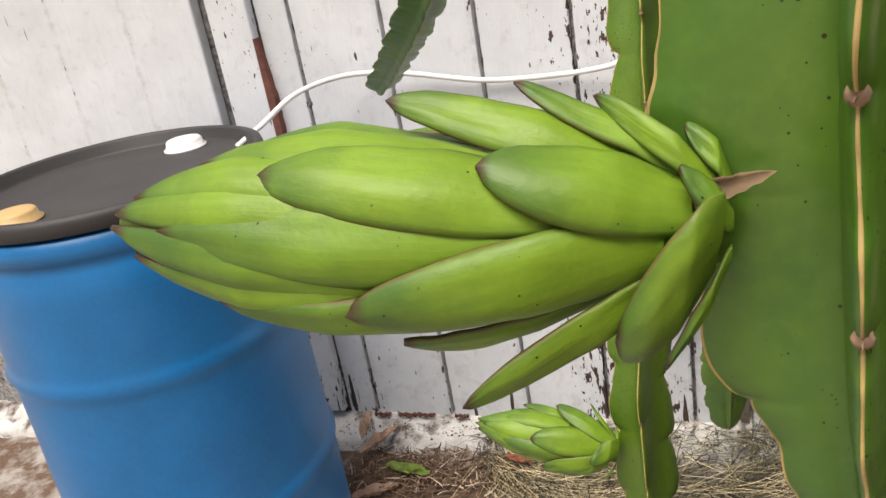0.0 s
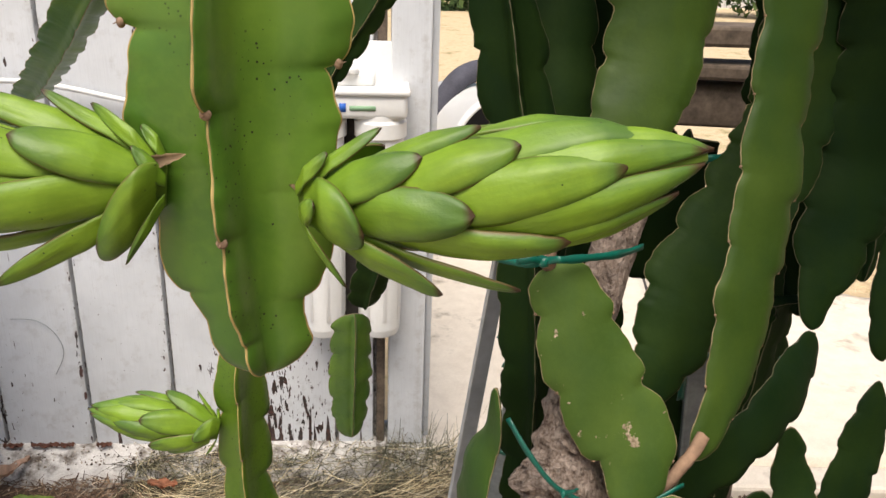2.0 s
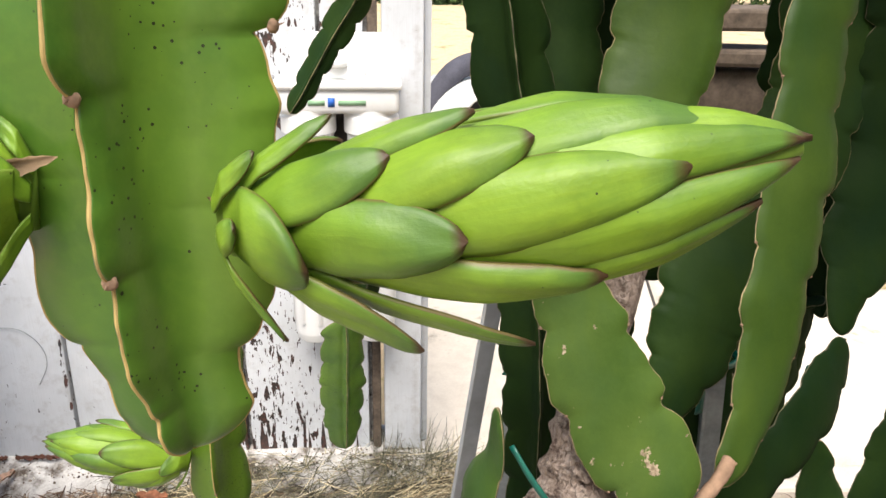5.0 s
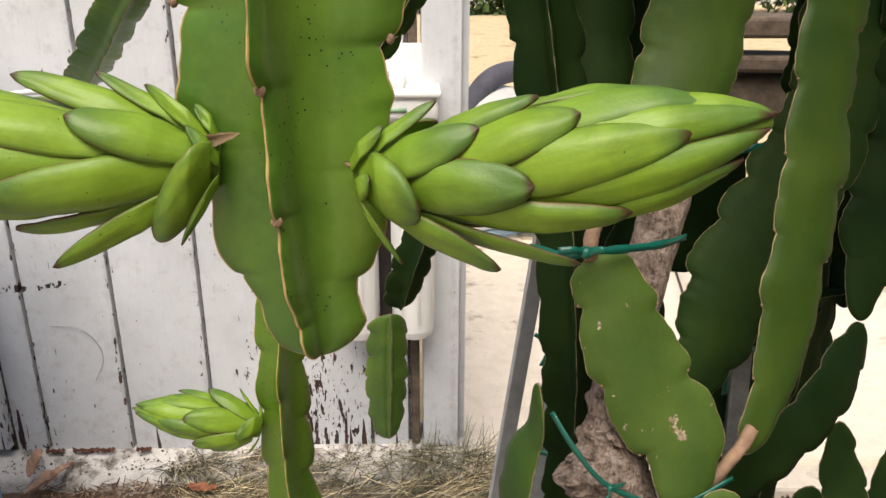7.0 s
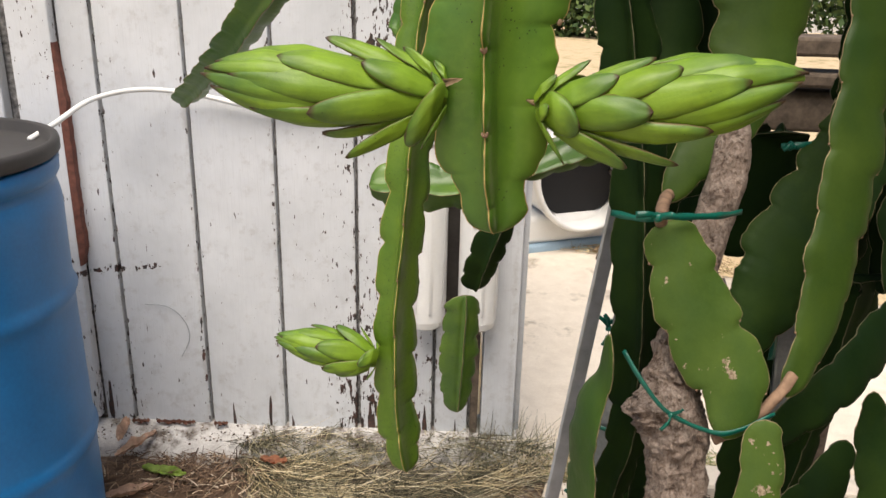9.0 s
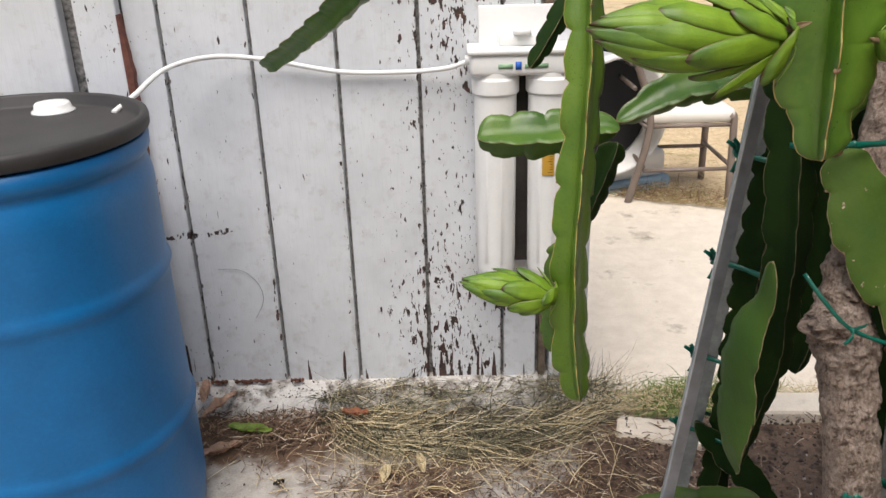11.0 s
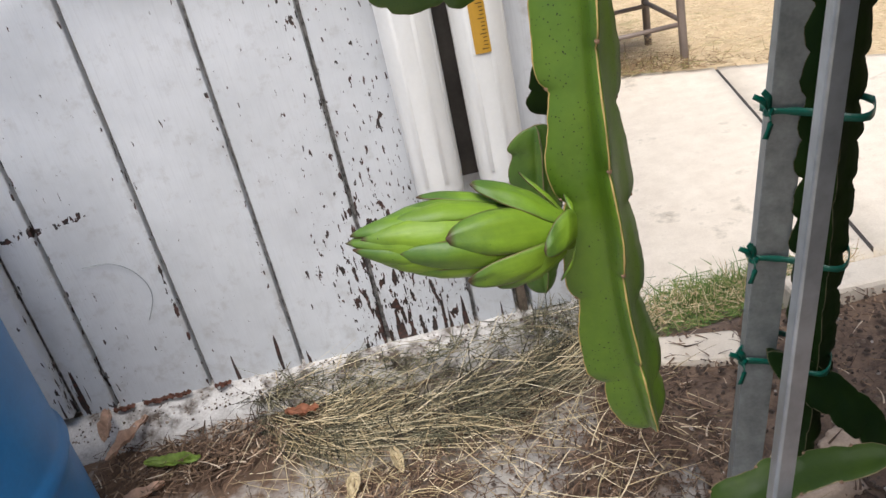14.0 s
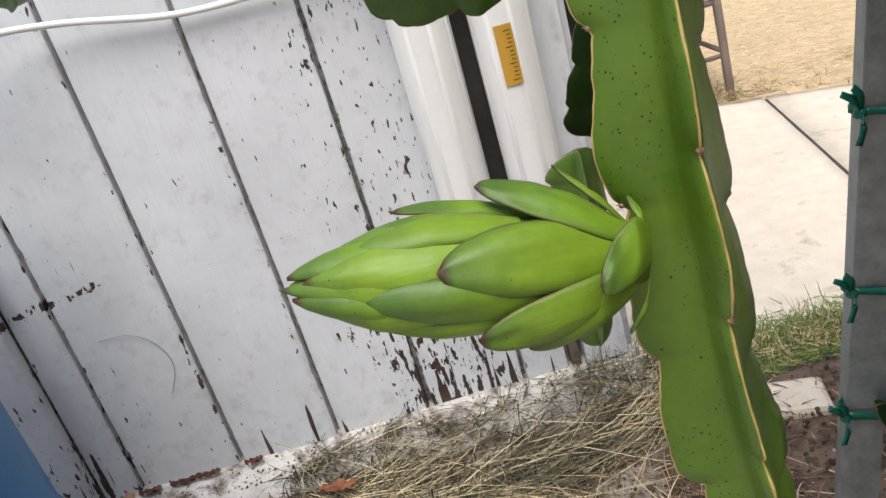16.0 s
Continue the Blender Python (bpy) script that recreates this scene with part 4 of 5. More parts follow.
     [(0, 0.010), (0.012, 0.0175), (0.022, 0.0185), (0.032, 0.0245), (0.046, 0.0285), (0.085, 0.0335), (0.12, 0.0365), (0.3, 0.037), (0.8, 0.034)], [(178, 1.02, -0.0327, 0.0423), (2, 0.96, -0.0285, 0.0388), (257, 0.8, -0.0164, 0.0395)], M_SKIN, M_EDGE, pitch=0.0385, amp=0.24, crest=0.0009, core=0.19, seed=2.0, ends=(0.008, 0.02), areoles=True, spine=0.8,
     label="fresh green three-ribbed stem speckled with black")
bud((0.039, 0.140, 1.2680), (-0.0775, 0.1232, 1.2808), PROF_LONG, 0.02, LEFT_ROWS + back, "large closed green flower bud")
bud((0.084, 0.128, 1.266), (0.204, 0.109, 1.2875), PROF_LONG, 0.03, RIGHT_ROWS + back, "large closed green flower bud")
# the hanging stem with the small bud
stem([(0.0, 0.510, 0.792), (-0.006, 0.511, 0.83), (-0.011, 0.513, 0.88), (-0.013, 0.516, 0.95), (-0.010, 0.525, 1.03), (0.002, 0.555, 1.18), (0.012, 0.59, 1.30), (0.08, 0.62, 1.46), (0.24, 0.62, 1.56), (0.36, 0.60, 1.48)],
     [(0, 0.014), (0.02, 0.020), (0.05, 0.026), (0.3, 0.026), (0.6, 0.027)], [(174, 1.0, -0.042), (38, 0.95, -0.03), (266, 0.95, -0.06)], M_YOUNG, M_EDGE, pitch=0.056, amp=0.30, crest=0.0010, seed=5.0, ends=(0.012, 0.02), areoles=True, spine=0.55,
     label="young light green hanging stem with a small bud")
bud((-0.034, 0.506, 0.932), (-0.1415, 0.5045, 0.957), PROF_SHORT, 0.0, SMALL_ROWS + back, "small closed green flower bud")
# small stems behind
stem([(0.058, 1.13, 0.50), (0.062, 1.10, 0.64), (0.066, 1.07, 0.775)], [0.030, 0.042, 0.036], [(185, 1.0), (20, 0.8), (280, 0.35)], M_SKIN, M_EDGE_OLD, pitch=0.05, seed=7, ends=(0.05, 0.03), label="hanging young stem joint")
stem([(0.081, 1.07, 0.785), (0.101, 1.03, 0.87), (0.138, 1.02, 0.97)], [0.03, 0.034, 0.03], [(185, 1.0), (20, 0.9), (280, 0.5)], M_OLD_SHADED, M_EDGE_DARK, pitch=0.045, seed=8, ends=(0.03, 0.03))
stem([(-0.515, 1.345, 1.056), (-0.45, 1.25, 1.10), (-0.33, 1.05, 1.19), (-0.22, 0.90, 1.29), (-0.05, 0.80, 1.45), (0.2, 0.72, 1.56), (0.38, 0.68, 1.50)], [0.028, 0.03, 0.03, 0.03, 0.03], [(175, 1.0), (5, 1.0), (280, 0.6)], M_SKIN, M_EDGE_OLD, pitch=0.075, amp=0.15, seed=9, ends=(0.05, 0.02), label="thin hanging stem with toothed ribs")
stem([(-0.10, 1.023, 0.985), (0.0, 1.03, 0.985), (0.09, 1.04, 0.99), (0.145, 1.04, 0.99)], [0.040, 0.050, 0.046, 0.026], [(340, 0.85), (100, 0.75), (195, 1.0)], M_SKIN, M_EDGE_OLD, ref=(0, 0, 1), pitch=0.060, amp=0.24, core=0.16, seed=10, ends=(0.03, 0.03), label="arching stem joint lying level")
stem([(0.140, 1.045, 1.000), (0.238, 1.07, 1.044), (0.337, 1.08, 1.060), (0.41, 1.07, 1.052), (0.47, 1.04, 1.03)], [0.018, 0.040, 0.046, 0.042, 0.03], [(350, 0.8), (105, 0.9), (200, 1.0)], M_SKIN, M_EDGE_OLD, ref=(0, 0, 1), pitch=0.05, seed=11, ends=(0.03, 0.03))

stem([(-0.004, 1.10, 1.085), (0.020, 1.10, 1.125), (0.045, 1.10, 1.169), (0.085, 1.10, 1.235), (0.16, 1.06, 1.36), (0.30, 0.90, 1.50), (0.42, 0.72, 1.52)], [0.014, 0.028, 0.032, 0.032, 0.032], [(160, 1.0), (10, 1.0), (275, 0.6)], M_MID_SHADED, M_EDGE_OLD, pitch=0.042, amp=0.3, seed=33, ends=(0.03, 0.02), label="thin arching stem with toothed ribs")
stem([(-0.062, 1.10, 1.214), (-0.055, 1.10, 1.226), (-0.045, 1.11, 1.26), (0.02, 1.10, 1.40), (0.2, 0.95, 1.5), (0.4, 0.74, 1.52)], [(0, 0.012), (0.02, 0.022), (0.2, 0.028)], [(175, 1.0), (20, 1.0), (275, 0.8)], M_SKIN, M_EDGE_OLD, pitch=0.04, amp=0.25, seed=34, ends=(0.012, 0.02), label="tip of a light green stem hanging from above")

# old stems round the trunk; the darkest greens carry their shade
FLAT = [(180, 1.0), (0, 1.0), (85, 0.5)]
CREST = [(170, 1.0), (15, 1.0), (270, 0.6)]
stem([(0.307, 0.405, 0.912), (0.314, 0.421, 0.958), (0.284, 0.438, 1.009), (0.263, 0.455, 1.06), (0.244, 0.470, 1.108)], [0.018, 0.036, 0.040, 0.036, 0.022], FLAT, M_PALE, M_EDGE_OLD, pitch=0.062, amp=0.22, seed=12, areoles=True, spine=0.7, ends=(0.03, 0.015), label="broad scarred green stem joint tied to the trunk")
stem([(0.372, 0.440, 0.940), (0.394, 0.457, 0.993), (0.413, 0.485, 1.089), (0.426, 0.511, 1.173), (0.437, 0.54, 1.279), (0.449, 0.57, 1.40), (0.42, 0.60, 1.5)], [0.012, 0.028, 0.030, 0.030, 0.030, 0.030], [(196, 1.0), (8, 1.0), (100, 0.6)], M_PLAIN, M_EDGE_OLD, pitch=0.062, amp=0.2, seed=13, areoles=True, spine=0.6, ends=(0.03, 0.02), label="tall green stem with corky pale rib edges")
stem([(0.259, 0.535, 1.108), (0.284, 0.549, 1.145), (0.323, 0.57, 1.201), (0.349, 0.596, 1.274), (0.351, 0.61, 1.40), (0.38, 0.60, 1.5)], [0.012, 0.032, 0.046, 0.050, 0.050, 0.046], FLAT, M_PLAIN, M_EDGE_OLD, pitch=0.055, amp=0.1, seed=14, ends=(0.03, 0.02))
stem([(0.28, 0.64, 1.12), (0.279, 0.65, 1.20), (0.278, 0.67, 1.272), (0.28, 0.69, 1.40), (0.36, 0.62, 1.50)], [0.034, 0.035, 0.035, 0.035], FLAT, M_MID_SHADED, M_EDGE_OLD, pitch=0.05, seed=15)
stem([(0.242, 0.612, 0.604), (0.246, 0.605, 0.66), (0.252, 0.598, 0.722), (0.264, 0.592, 0.795), (0.262, 0.588, 0.86), (0.256, 0.578, 0.959), (0.241, 0.585, 1.131), (0.221, 0.60, 1.256), (0.215, 0.63, 1.38), (0.32, 0.62, 1.50)], [0.010, 0.026, 0.030, 0.032, 0.033, 0.034, 0.034, 0.032], CREST, M_OLD_SHADED, M_EDGE_DARK, pitch=0.06, amp=0.24, seed=16, label="old green stem tied upright, coloured dark for shade")
stem([(0.322, 0.65, 0.735), (0.331, 0.65, 0.82), (0.336, 0.655, 0.95), (0.335, 0.67, 1.08)], [0.016, 0.034, 0.036, 0.030], CREST, M_OLD_SHADED, M_EDGE_DARK, pitch=0.055, seed=37)
stem([(0.372, 0.56, 0.92), (0.391, 0.575, 0.977), (0.420, 0.60, 1.039), (0.467, 0.63, 1.098), (0.508, 0.66, 1.16), (0.526, 0.68, 1.23), (0.52, 0.70, 1.40), (0.42, 0.63, 1.50)], [0.022, 0.050, 0.052, 0.050, 0.046, 0.044, 0.04, 0.036], FLAT, M_MID_SHADED, M_EDGE_OLD, pitch=0.055, seed=17)
stem([(0.372, 0.475, 0.865), (0.405, 0.487, 0.885), (0.437, 0.503, 0.903), (0.469, 0.52, 0.921), (0.497, 0.54, 0.939), (0.522, 0.565, 0.962), (0.545, 0.588, 0.984)], [0.020, 0.024, 0.027, 0.028, 0.028, 0.024, 0.010], [(31, 1.0), (116, 0.4), (211, 1.0)], M_OLD_SHADED, M_EDGE_DARK, pitch=0.05, seed=18, ends=(0.03, 0.012))
stem([(0.545, 0.595, 0.984), (0.549, 0.605, 1.012), (0.563, 0.622, 1.05), (0.580, 0.642, 1.105), (0.602, 0.667, 1.16), (0.612, 0.68, 1.28), (0.54, 0.66, 1.45)], [0.008, 0.040, 0.054, 0.056, 0.054, 0.046, 0.036], FLAT, M_OLD_SHADED, M_EDGE_DARK, pitch=0.06, seed=24, ends=(0.012, 0.02))
stem([(0.36, 0.38, 0.60), (0.338, 0.368, 0.77), (0.334, 0.372, 0.86), (0.336, 0.392, 0.943)], [0.025, 0.026, 0.025, 0.018], FLAT, M_PALE, M_EDGE_OLD, pitch=0.05, seed=19, ends=(0.03, 0.018))
stem([(0.216, 0.545, 0.650), (0.203, 0.542, 0.70), (0.203, 0.54, 0.760), (0.199, 0.538, 0.817), (0.202, 0.535, 0.862), (0.214, 0.527, 0.908), (0.213, 0.518, 0.965)], [0.008, 0.026, 0.038, 0.036, 0.030, 0.016, 0.009], [(18, 0.3), (108, 1.0), (284, 1.0)], M_LEAF, M_EDGE_OLD, pitch=0.075, amp=0.16, seed=20, ends=(0.04, 0.025), label="flat hanging stem joint near the ground")
stem([(0.594, 0.708, 0.945), (0.604, 0.73, 1.01), (0.628, 0.772, 1.09), (0.632, 0.83, 1.198), (0.616, 0.87, 1.331), (0.5, 0.72, 1.5)], [0.016, 0.044, 0.048, 0.046, 0.04], CREST, M_OLD_SHADED, M_EDGE_DARK, pitch=0.055, seed=21)
stem([(0.66, 0.67, 0.60), (0.693, 0.69, 0.713), (0.711, 0.705, 0.76), (0.721, 0.715, 0.80), (0.729, 0.727, 0.846)], [0.026, 0.033, 0.033, 0.030, 0.010], FLAT, M_OLD_SHADED, M_EDGE_DARK, pitch=0.055, seed=22)
stem([(0.729, 0.73, 0.872), (0.721, 0.735, 0.903), (0.726, 0.75, 0.957), (0.743, 0.77, 1.013), (0.75, 0.79, 1.10), (0.74, 0.85, 1.35), (0.58, 0.75, 1.5)], [0.010, 0.030, 0.034, 0.035, 0.036], FLAT, M_OLD_SHADED, M_EDGE_DARK, pitch=0.055, seed=25)
stem([(0.695, 0.755, 0.968), (0.700, 0.774, 1.05), (0.700, 0.817, 1.168), (0.698, 0.85, 1.33), (0.55, 0.74, 1.5)], [0.016, 0.040, 0.042, 0.038, 0.034], CREST, M_OLD_SHADED, M_EDGE_DARK, pitch=0.055, seed=26)
stem([(0.43, 0.50, 0.62), (0.445, 0.52, 0.73), (0.470, 0.517, 0.79), (0.485, 0.52, 0.845)], [0.026, 0.032, 0.032, 0.016], FLAT, M_OLD_SHADED, M_EDGE_DARK, pitch=0.055, seed=23)
stem([(0.60, 0.60, 0.62), (0.585, 0.605, 0.73), (0.566, 0.612, 0.80), (0.558, 0.615, 0.855)], [0.026, 0.030, 0.027, 0.012], FLAT, M_MID_SHADED, M_EDGE_OLD, pitch=0.055, seed=27)
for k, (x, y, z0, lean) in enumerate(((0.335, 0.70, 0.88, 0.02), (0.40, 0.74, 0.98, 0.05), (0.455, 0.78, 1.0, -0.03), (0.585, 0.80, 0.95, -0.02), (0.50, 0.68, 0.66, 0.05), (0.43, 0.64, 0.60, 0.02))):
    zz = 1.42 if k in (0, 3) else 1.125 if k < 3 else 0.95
    stem([(x, y, z0), (x + lean * 0.4, y + 0.01, z0 * 0.6 + zz * 0.4), (x + lean, y + 0.02, zz), (0.46 if k in (0, 3) else x + lean, 0.66 if k in (0, 3) else y, zz + (0.1 if k in (0, 3) else 0.02))], [0.03, 0.042, 0.042, 0.036], FLAT if k % 2 else CREST, M_OLD_SHADED, M_EDGE_DARK, pitch=0.055, seed=40 + k)
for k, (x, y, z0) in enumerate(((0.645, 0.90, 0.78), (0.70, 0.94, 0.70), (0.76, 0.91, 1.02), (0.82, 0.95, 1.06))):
    stem([(x, y, z0), (x + 0.012 * (-1) ** k, y + 0.01, z0 * 0.5 + 0.7), (x - 0.02, y, 1.40), (0.50, 0.72, 1.56)], [0.034, 0.042, 0.042, 0.036], CREST if k % 2 else FLAT, M_OLD_SHADED, M_EDGE_DARK, pitch=0.055, seed=60 + k)
# crown arching over from the trunk's top, added overhead to shade the stems below
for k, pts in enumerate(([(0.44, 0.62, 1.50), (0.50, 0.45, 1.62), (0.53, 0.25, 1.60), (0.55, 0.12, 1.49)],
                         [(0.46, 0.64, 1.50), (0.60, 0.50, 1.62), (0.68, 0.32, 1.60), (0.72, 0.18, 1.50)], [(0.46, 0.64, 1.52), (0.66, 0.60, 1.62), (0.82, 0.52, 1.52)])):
    stem(pts, [0.036, 0.044, 0.044, 0.03], FLAT if k % 2 else CREST, M_OLD_SHADED, M_EDGE_DARK, pitch=0.055, seed=80 + k)
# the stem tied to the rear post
stem([(0.335, 0.965, 0.18), (0.356, 0.962, 0.327), (0.368, 0.957, 0.55), (0.376, 0.952, 0.77), (0.388, 0.945, 1.0), (0.40, 0.93, 1.2), (0.42, 0.85, 1.42), (0.42, 0.70, 1.52)], [0.030, 0.039, 0.039, 0.038], [(172, 1.0), (10, 1.0), (265, 0.5)], M_OLD_SHADED, M_EDGE_DARK, pitch=0.05, amp=0.22, seed=28, label="old stem tied to the rear steel post, coloured dark for shade")
# low joints by the ground
stem([(0.135, 0.80, 0.300), (0.17, 0.80, 0.352), (0.205, 0.80, 0.375), (0.255, 0.80, 0.386), (0.304, 0.78, 0.408), (0.352, 0.76, 0.425)], [0.022, 0.040, 0.036, 0.030, 0.026, 0.016], [(80, 1.0), (200, 0.9), (320, 0.9)], M_PLAIN, M_EDGE_OLD, ref=(0, 0, 1), pitch=0.05, seed=29, areoles=True, label="short green joint lying against the steel bar")
stem([(0.185, 0.74, 0.350), (0.272, 0.76, 0.325), (0.376, 0.78, 0.295), (0.473, 0.78, 0.268), (0.56, 0.77, 0.22)], [0.016, 0.034, 0.036, 0.034, 0.02], [(20, 1.0), (190, 1.0), (100, 0.5)], M_PALE, M_EDGE_OLD, ref=(0, -1, 0.3), pitch=0.06, seed=30, label="pale scarred joint lying low by the stakes")
stem([(0.30, 0.96, 0.44), (0.365, 0.95, 0.379), (0.42, 0.935, 0.315), (0.46, 0.92, 0.25)], [0.02, 0.040, 0.042, 0.03], [(40, 1.0), (190, 1.0), (280, 0.6)], M_OLD_SHADED, M_EDGE_DARK, ref=(0, -1, 0), pitch=0.06, seed=31)
stem([(0.60, 0.86, 0.24), (0.62, 0.87, 0.36), (0.61, 0.88, 0.47)], [0.03, 0.05, 0.03], FLAT, M_MID_SHADED, M_EDGE_OLD, pitch=0.05, seed=35)
stem([(0.66, 0.80, 0.20), (0.69, 0.82, 0.33), (0.68, 0.84, 0.46)], [0.03, 0.045, 0.03], CREST, M_PLAIN, M_EDGE_OLD, pitch=0.05, seed=36)

# woody trunk
M_WOODY = simple("brown_wood_joint", (0.24, 0.15, 0.095), 0.85, var=0.5, scale=70)
bm = bmesh.new()
tube(bm, [(0.335, 0.38, -0.02), (0.315, 0.384, 0.35), (0.285, 0.395, 0.70), (0.274, 0.417, 0.83), (0.268, 0.440, 0.895), (0.266, 0.451, 0.927), (0.270, 0.470, 0.981), (0.288, 0.494, 1.046), (0.306, 0.518, 1.106), (0.324, 0.550, 1.156), (0.345, 0.64, 1.26), (0.38, 0.62, 1.52)], 0.03, 640, 64,
     [0.036, 0.032, 0.029, 0.028, 0.031, 0.031, 0.020, 0.018, 0.019, 0.019, 0.02, 0.03])
for v in bm.verts:
    c = v.co.copy()
    k = (0.002 + 0.007 * min(1.0, max(0.0, (c.z - 0.78) / 0.1))) * noise.noise(c * 45) + 0.0032 * noise.noise(c * 110) + 0.002 * noise.noise(c * 240)
    knot = math.exp(-((c - Vector((0.234, 0.425, 0.930))).length / 0.025) ** 2) + 0.5 * math.exp(-((c - Vector((0.262, 0.42, 0.90))).length / 0.016) ** 2) + 0.4 * math.exp(-((c - Vector((0.27, 0.44, 0.965))).length / 0.014) ** 2)
    v.co += Vector((c.x - 0.278, c.y - 0.45, 0)).normalized() * (k + 0.016 * knot * (1 + 1.3 * noise.noise(c * 85) + 0.8 * noise.noise(c * 210)))
part("trunk", bm, M_BARK, plant, "grey knobbly woody trunk")
for pts, r in (([(0.30, 0.415, 0.905), (0.335, 0.42, 0.925), (0.362, 0.43, 0.950), (0.376, 0.44, 0.965)], 0.0055), ([(0.240, 0.47, 1.105), (0.238, 0.465, 1.118), (0.252, 0.51, 1.118), (0.262, 0.538, 1.115)], 0.006)):
    bm = bmesh.new()
    tube(bm, pts, r, 24, 12)
    for v in bm.verts:
        v.co += Vector((1, -1, 1)) * 0.0015 * noise.noise(v.co * 160)
    part("woody_joint", bm, M_WOODY, plant, "brown woody joint")

# dry husk at the foot of each large bud
for foot, tipp in (((0.034, 0.130, 1.2765), (0.0475, 0.132, 1.2795)), ((0.0895, 0.126, 1.2675), (0.0785, 0.131, 1.2705))):
    bm = bmesh.new()
    d = Vector(tipp) - Vector(foot)
    up = Vector((0, 0.15, 1))
    side = d.cross(up).normalized()
    up = side.cross(d).normalized()
    rows = []
    for k in range(11):
        v = k / 10
        w = 0.0028 * (1 - v) ** 0.7 * (0.8 + 0.4 * v)
        rows.append([bm.verts.new(Vector(foot) + d * v + up * (w * h) - side * (0.0022 * (1 - h * h) * (1 - v)) + up * 0.0004 * noise.noise((v * 9, h * 3, d.x * 90))) for h in (-1, -0.5, 0, 0.5, 1)])
    for a, b in zip(rows, rows[1:]):
        for j in range(4):
            bm.faces.new((a[j], a[j + 1], b[j + 1], b[j]))
    bmesh.ops.solidify(bm, geom=bm.faces[:], thickness=0.0006)
    part("dry_husk", bm, M_HUSK, plant, "dry papery brown husk")

# ---- steel supports ----
def angle_bar(bottom, top, d1, w1, d2, w2, t, label, mat=M_STEEL):
    """An angle bar: two flanges from one edge, along the level directions d1 and d2."""
    ob = thing("steel_post", label, "post", group="leaning steel posts", at=(0, 0, 0))
    a, b = Vector(bottom), Vector(top)
    T = (b - a).normalized()
    for d, w, e in ((d1, w1, d2), (d2, w2, d1)):
        d, e = Vector(d), Vector(e)
        d = (d - T * d.dot(T)).normalized()
        nrm = T.cross(d).normalized()
        if nrm.dot(e) < 0:
            nrm = -nrm
        bm = bmesh.new()
        quad = [d * 0, d * w, d * w + nrm * t, nrm * t]
        lo, hi = [bm.verts.new(a + q) for q in quad], [bm.verts.new(b + q) for q in quad]
        for k in range(4):
            bm.faces.new((lo[k], lo[(k + 1) % 4], hi[(k + 1) % 4], hi[k]))
        bm.faces.new(lo[::-1])
        bm.faces.new(hi)
        bmesh.ops.recalc_face_normals(bm, faces=bm.faces)
        bmesh.ops.bevel(bm, geom=bm.edges[:], offset=0.0007, segments=2, affect="EDGES")
        part("flange", bm, mat, ob, smooth=False)
    return ob


angle_bar((0.248, 1.01, -0.03), (0.358, 0.932, 1.42), (1, -0.25, 0), 0.040, (0.35, 1, 0), 0.04, 0.003, "broad dull galvanised steel angle post with green ties", M_STEEL_DULL)
angle_bar((0.095, 0.656, -0.03), (0.285, 0.733, 1.42), (1, 0.1, 0), 0.020, (0.3, 1, 0), 0.025, 0.003, "thin galvanised steel angle bar leaning by the cactus")
angle_bar((0.497, 0.64, -0.03), (0.434, 0.633, 1.02), (1, 0.1, 0), 0.022, (0.2, 1, 0), 0.02, 0.003, "dull galvanised steel post behind the stems", M_STEEL_DULL)
angle_bar((0.45, 0.795, -0.03), (0.53, 0.85, 0.545), (1, -0.2, 0), 0.022, (0.3, 1, 0), 0.02, 0.003, "short dull steel stake under the cactus", M_STEEL_DULL)
angle_bar((0.40, 0.665, -0.03), (0.545, 0.74, 0.51), (1, -0.2, 0), 0.042, (0.3, 1, 0), 0.02, 0.003, "short galvanised steel stake under the cactus")
bm = bmesh.new()
box(bm, (0.34, 0.03, 0.003), (0.11, 1.06, 0.020), 0.0005, Matrix.Rotation(radians(-24), 3, "Z"))
box(bm, (0.34, 0.003, 0.022), (0.104, 1.047, 0.010), 0.0005, Matrix.Rotation(radians(-24), 3, "Z"))
ob = new("steel_offcut", mesh_of(bm, "steel_offcut", simple("bright_zinc", (0.72, 0.74, 0.77), 0.5, 0.45, var=0.1), False))
tagged(ob, "short offcut of galvanised angle steel lying on the ground", "offcut")

# wooden rail with blocks on it
rail = thing("wooden_rail", "dark weathered wooden rail behind the cactus", "rail", at=(0, 0, 0))
bm = bmesh.new()
box(bm, (1.5, 0.06, 0.072), (1.15, 1.14, 1.098), 0.006, Matrix.Rotation(radians(-9), 3, "Z"))
part("beam", bm, M_BEAM, rail)
for x in (0.78, 1.75):
    bm = bmesh.new()
    box(bm, (0.06, 0.06, 1.07), (x, 1.2 - 0.158 * (x - 0.78), 0.527), 0.006)
    part("upright", bm, M_BEAM, rail)
for k, (x, z, w) in enumerate(((0.69, 1.152, 0.17), (0.67, 1.205, 0.15))):
    bm = bmesh.new()
    box(bm, (w, 0.09, 0.033 if k else 0.026), (x, 1.21, z + 0.003 + 0.004 * k), 0.006, Matrix.Rotation(radians(-9 + 7 * k), 3, "Z"))
    ob = new("wood_block", mesh_of(bm, "wood_block", M_BEAM, False))
    tagged(ob, "grey weathered wood block stacked on the rail", "block", group="blocks on the rail")


# ---- green ties ----
def ribbon(bm, pts, w, n=24):
    C = spline(pts, n)
    prev = None
    for k, c in enumerate(C):
        T = (C[min(k + 1, n)] - C[max(k - 1, 0)]).normalized()
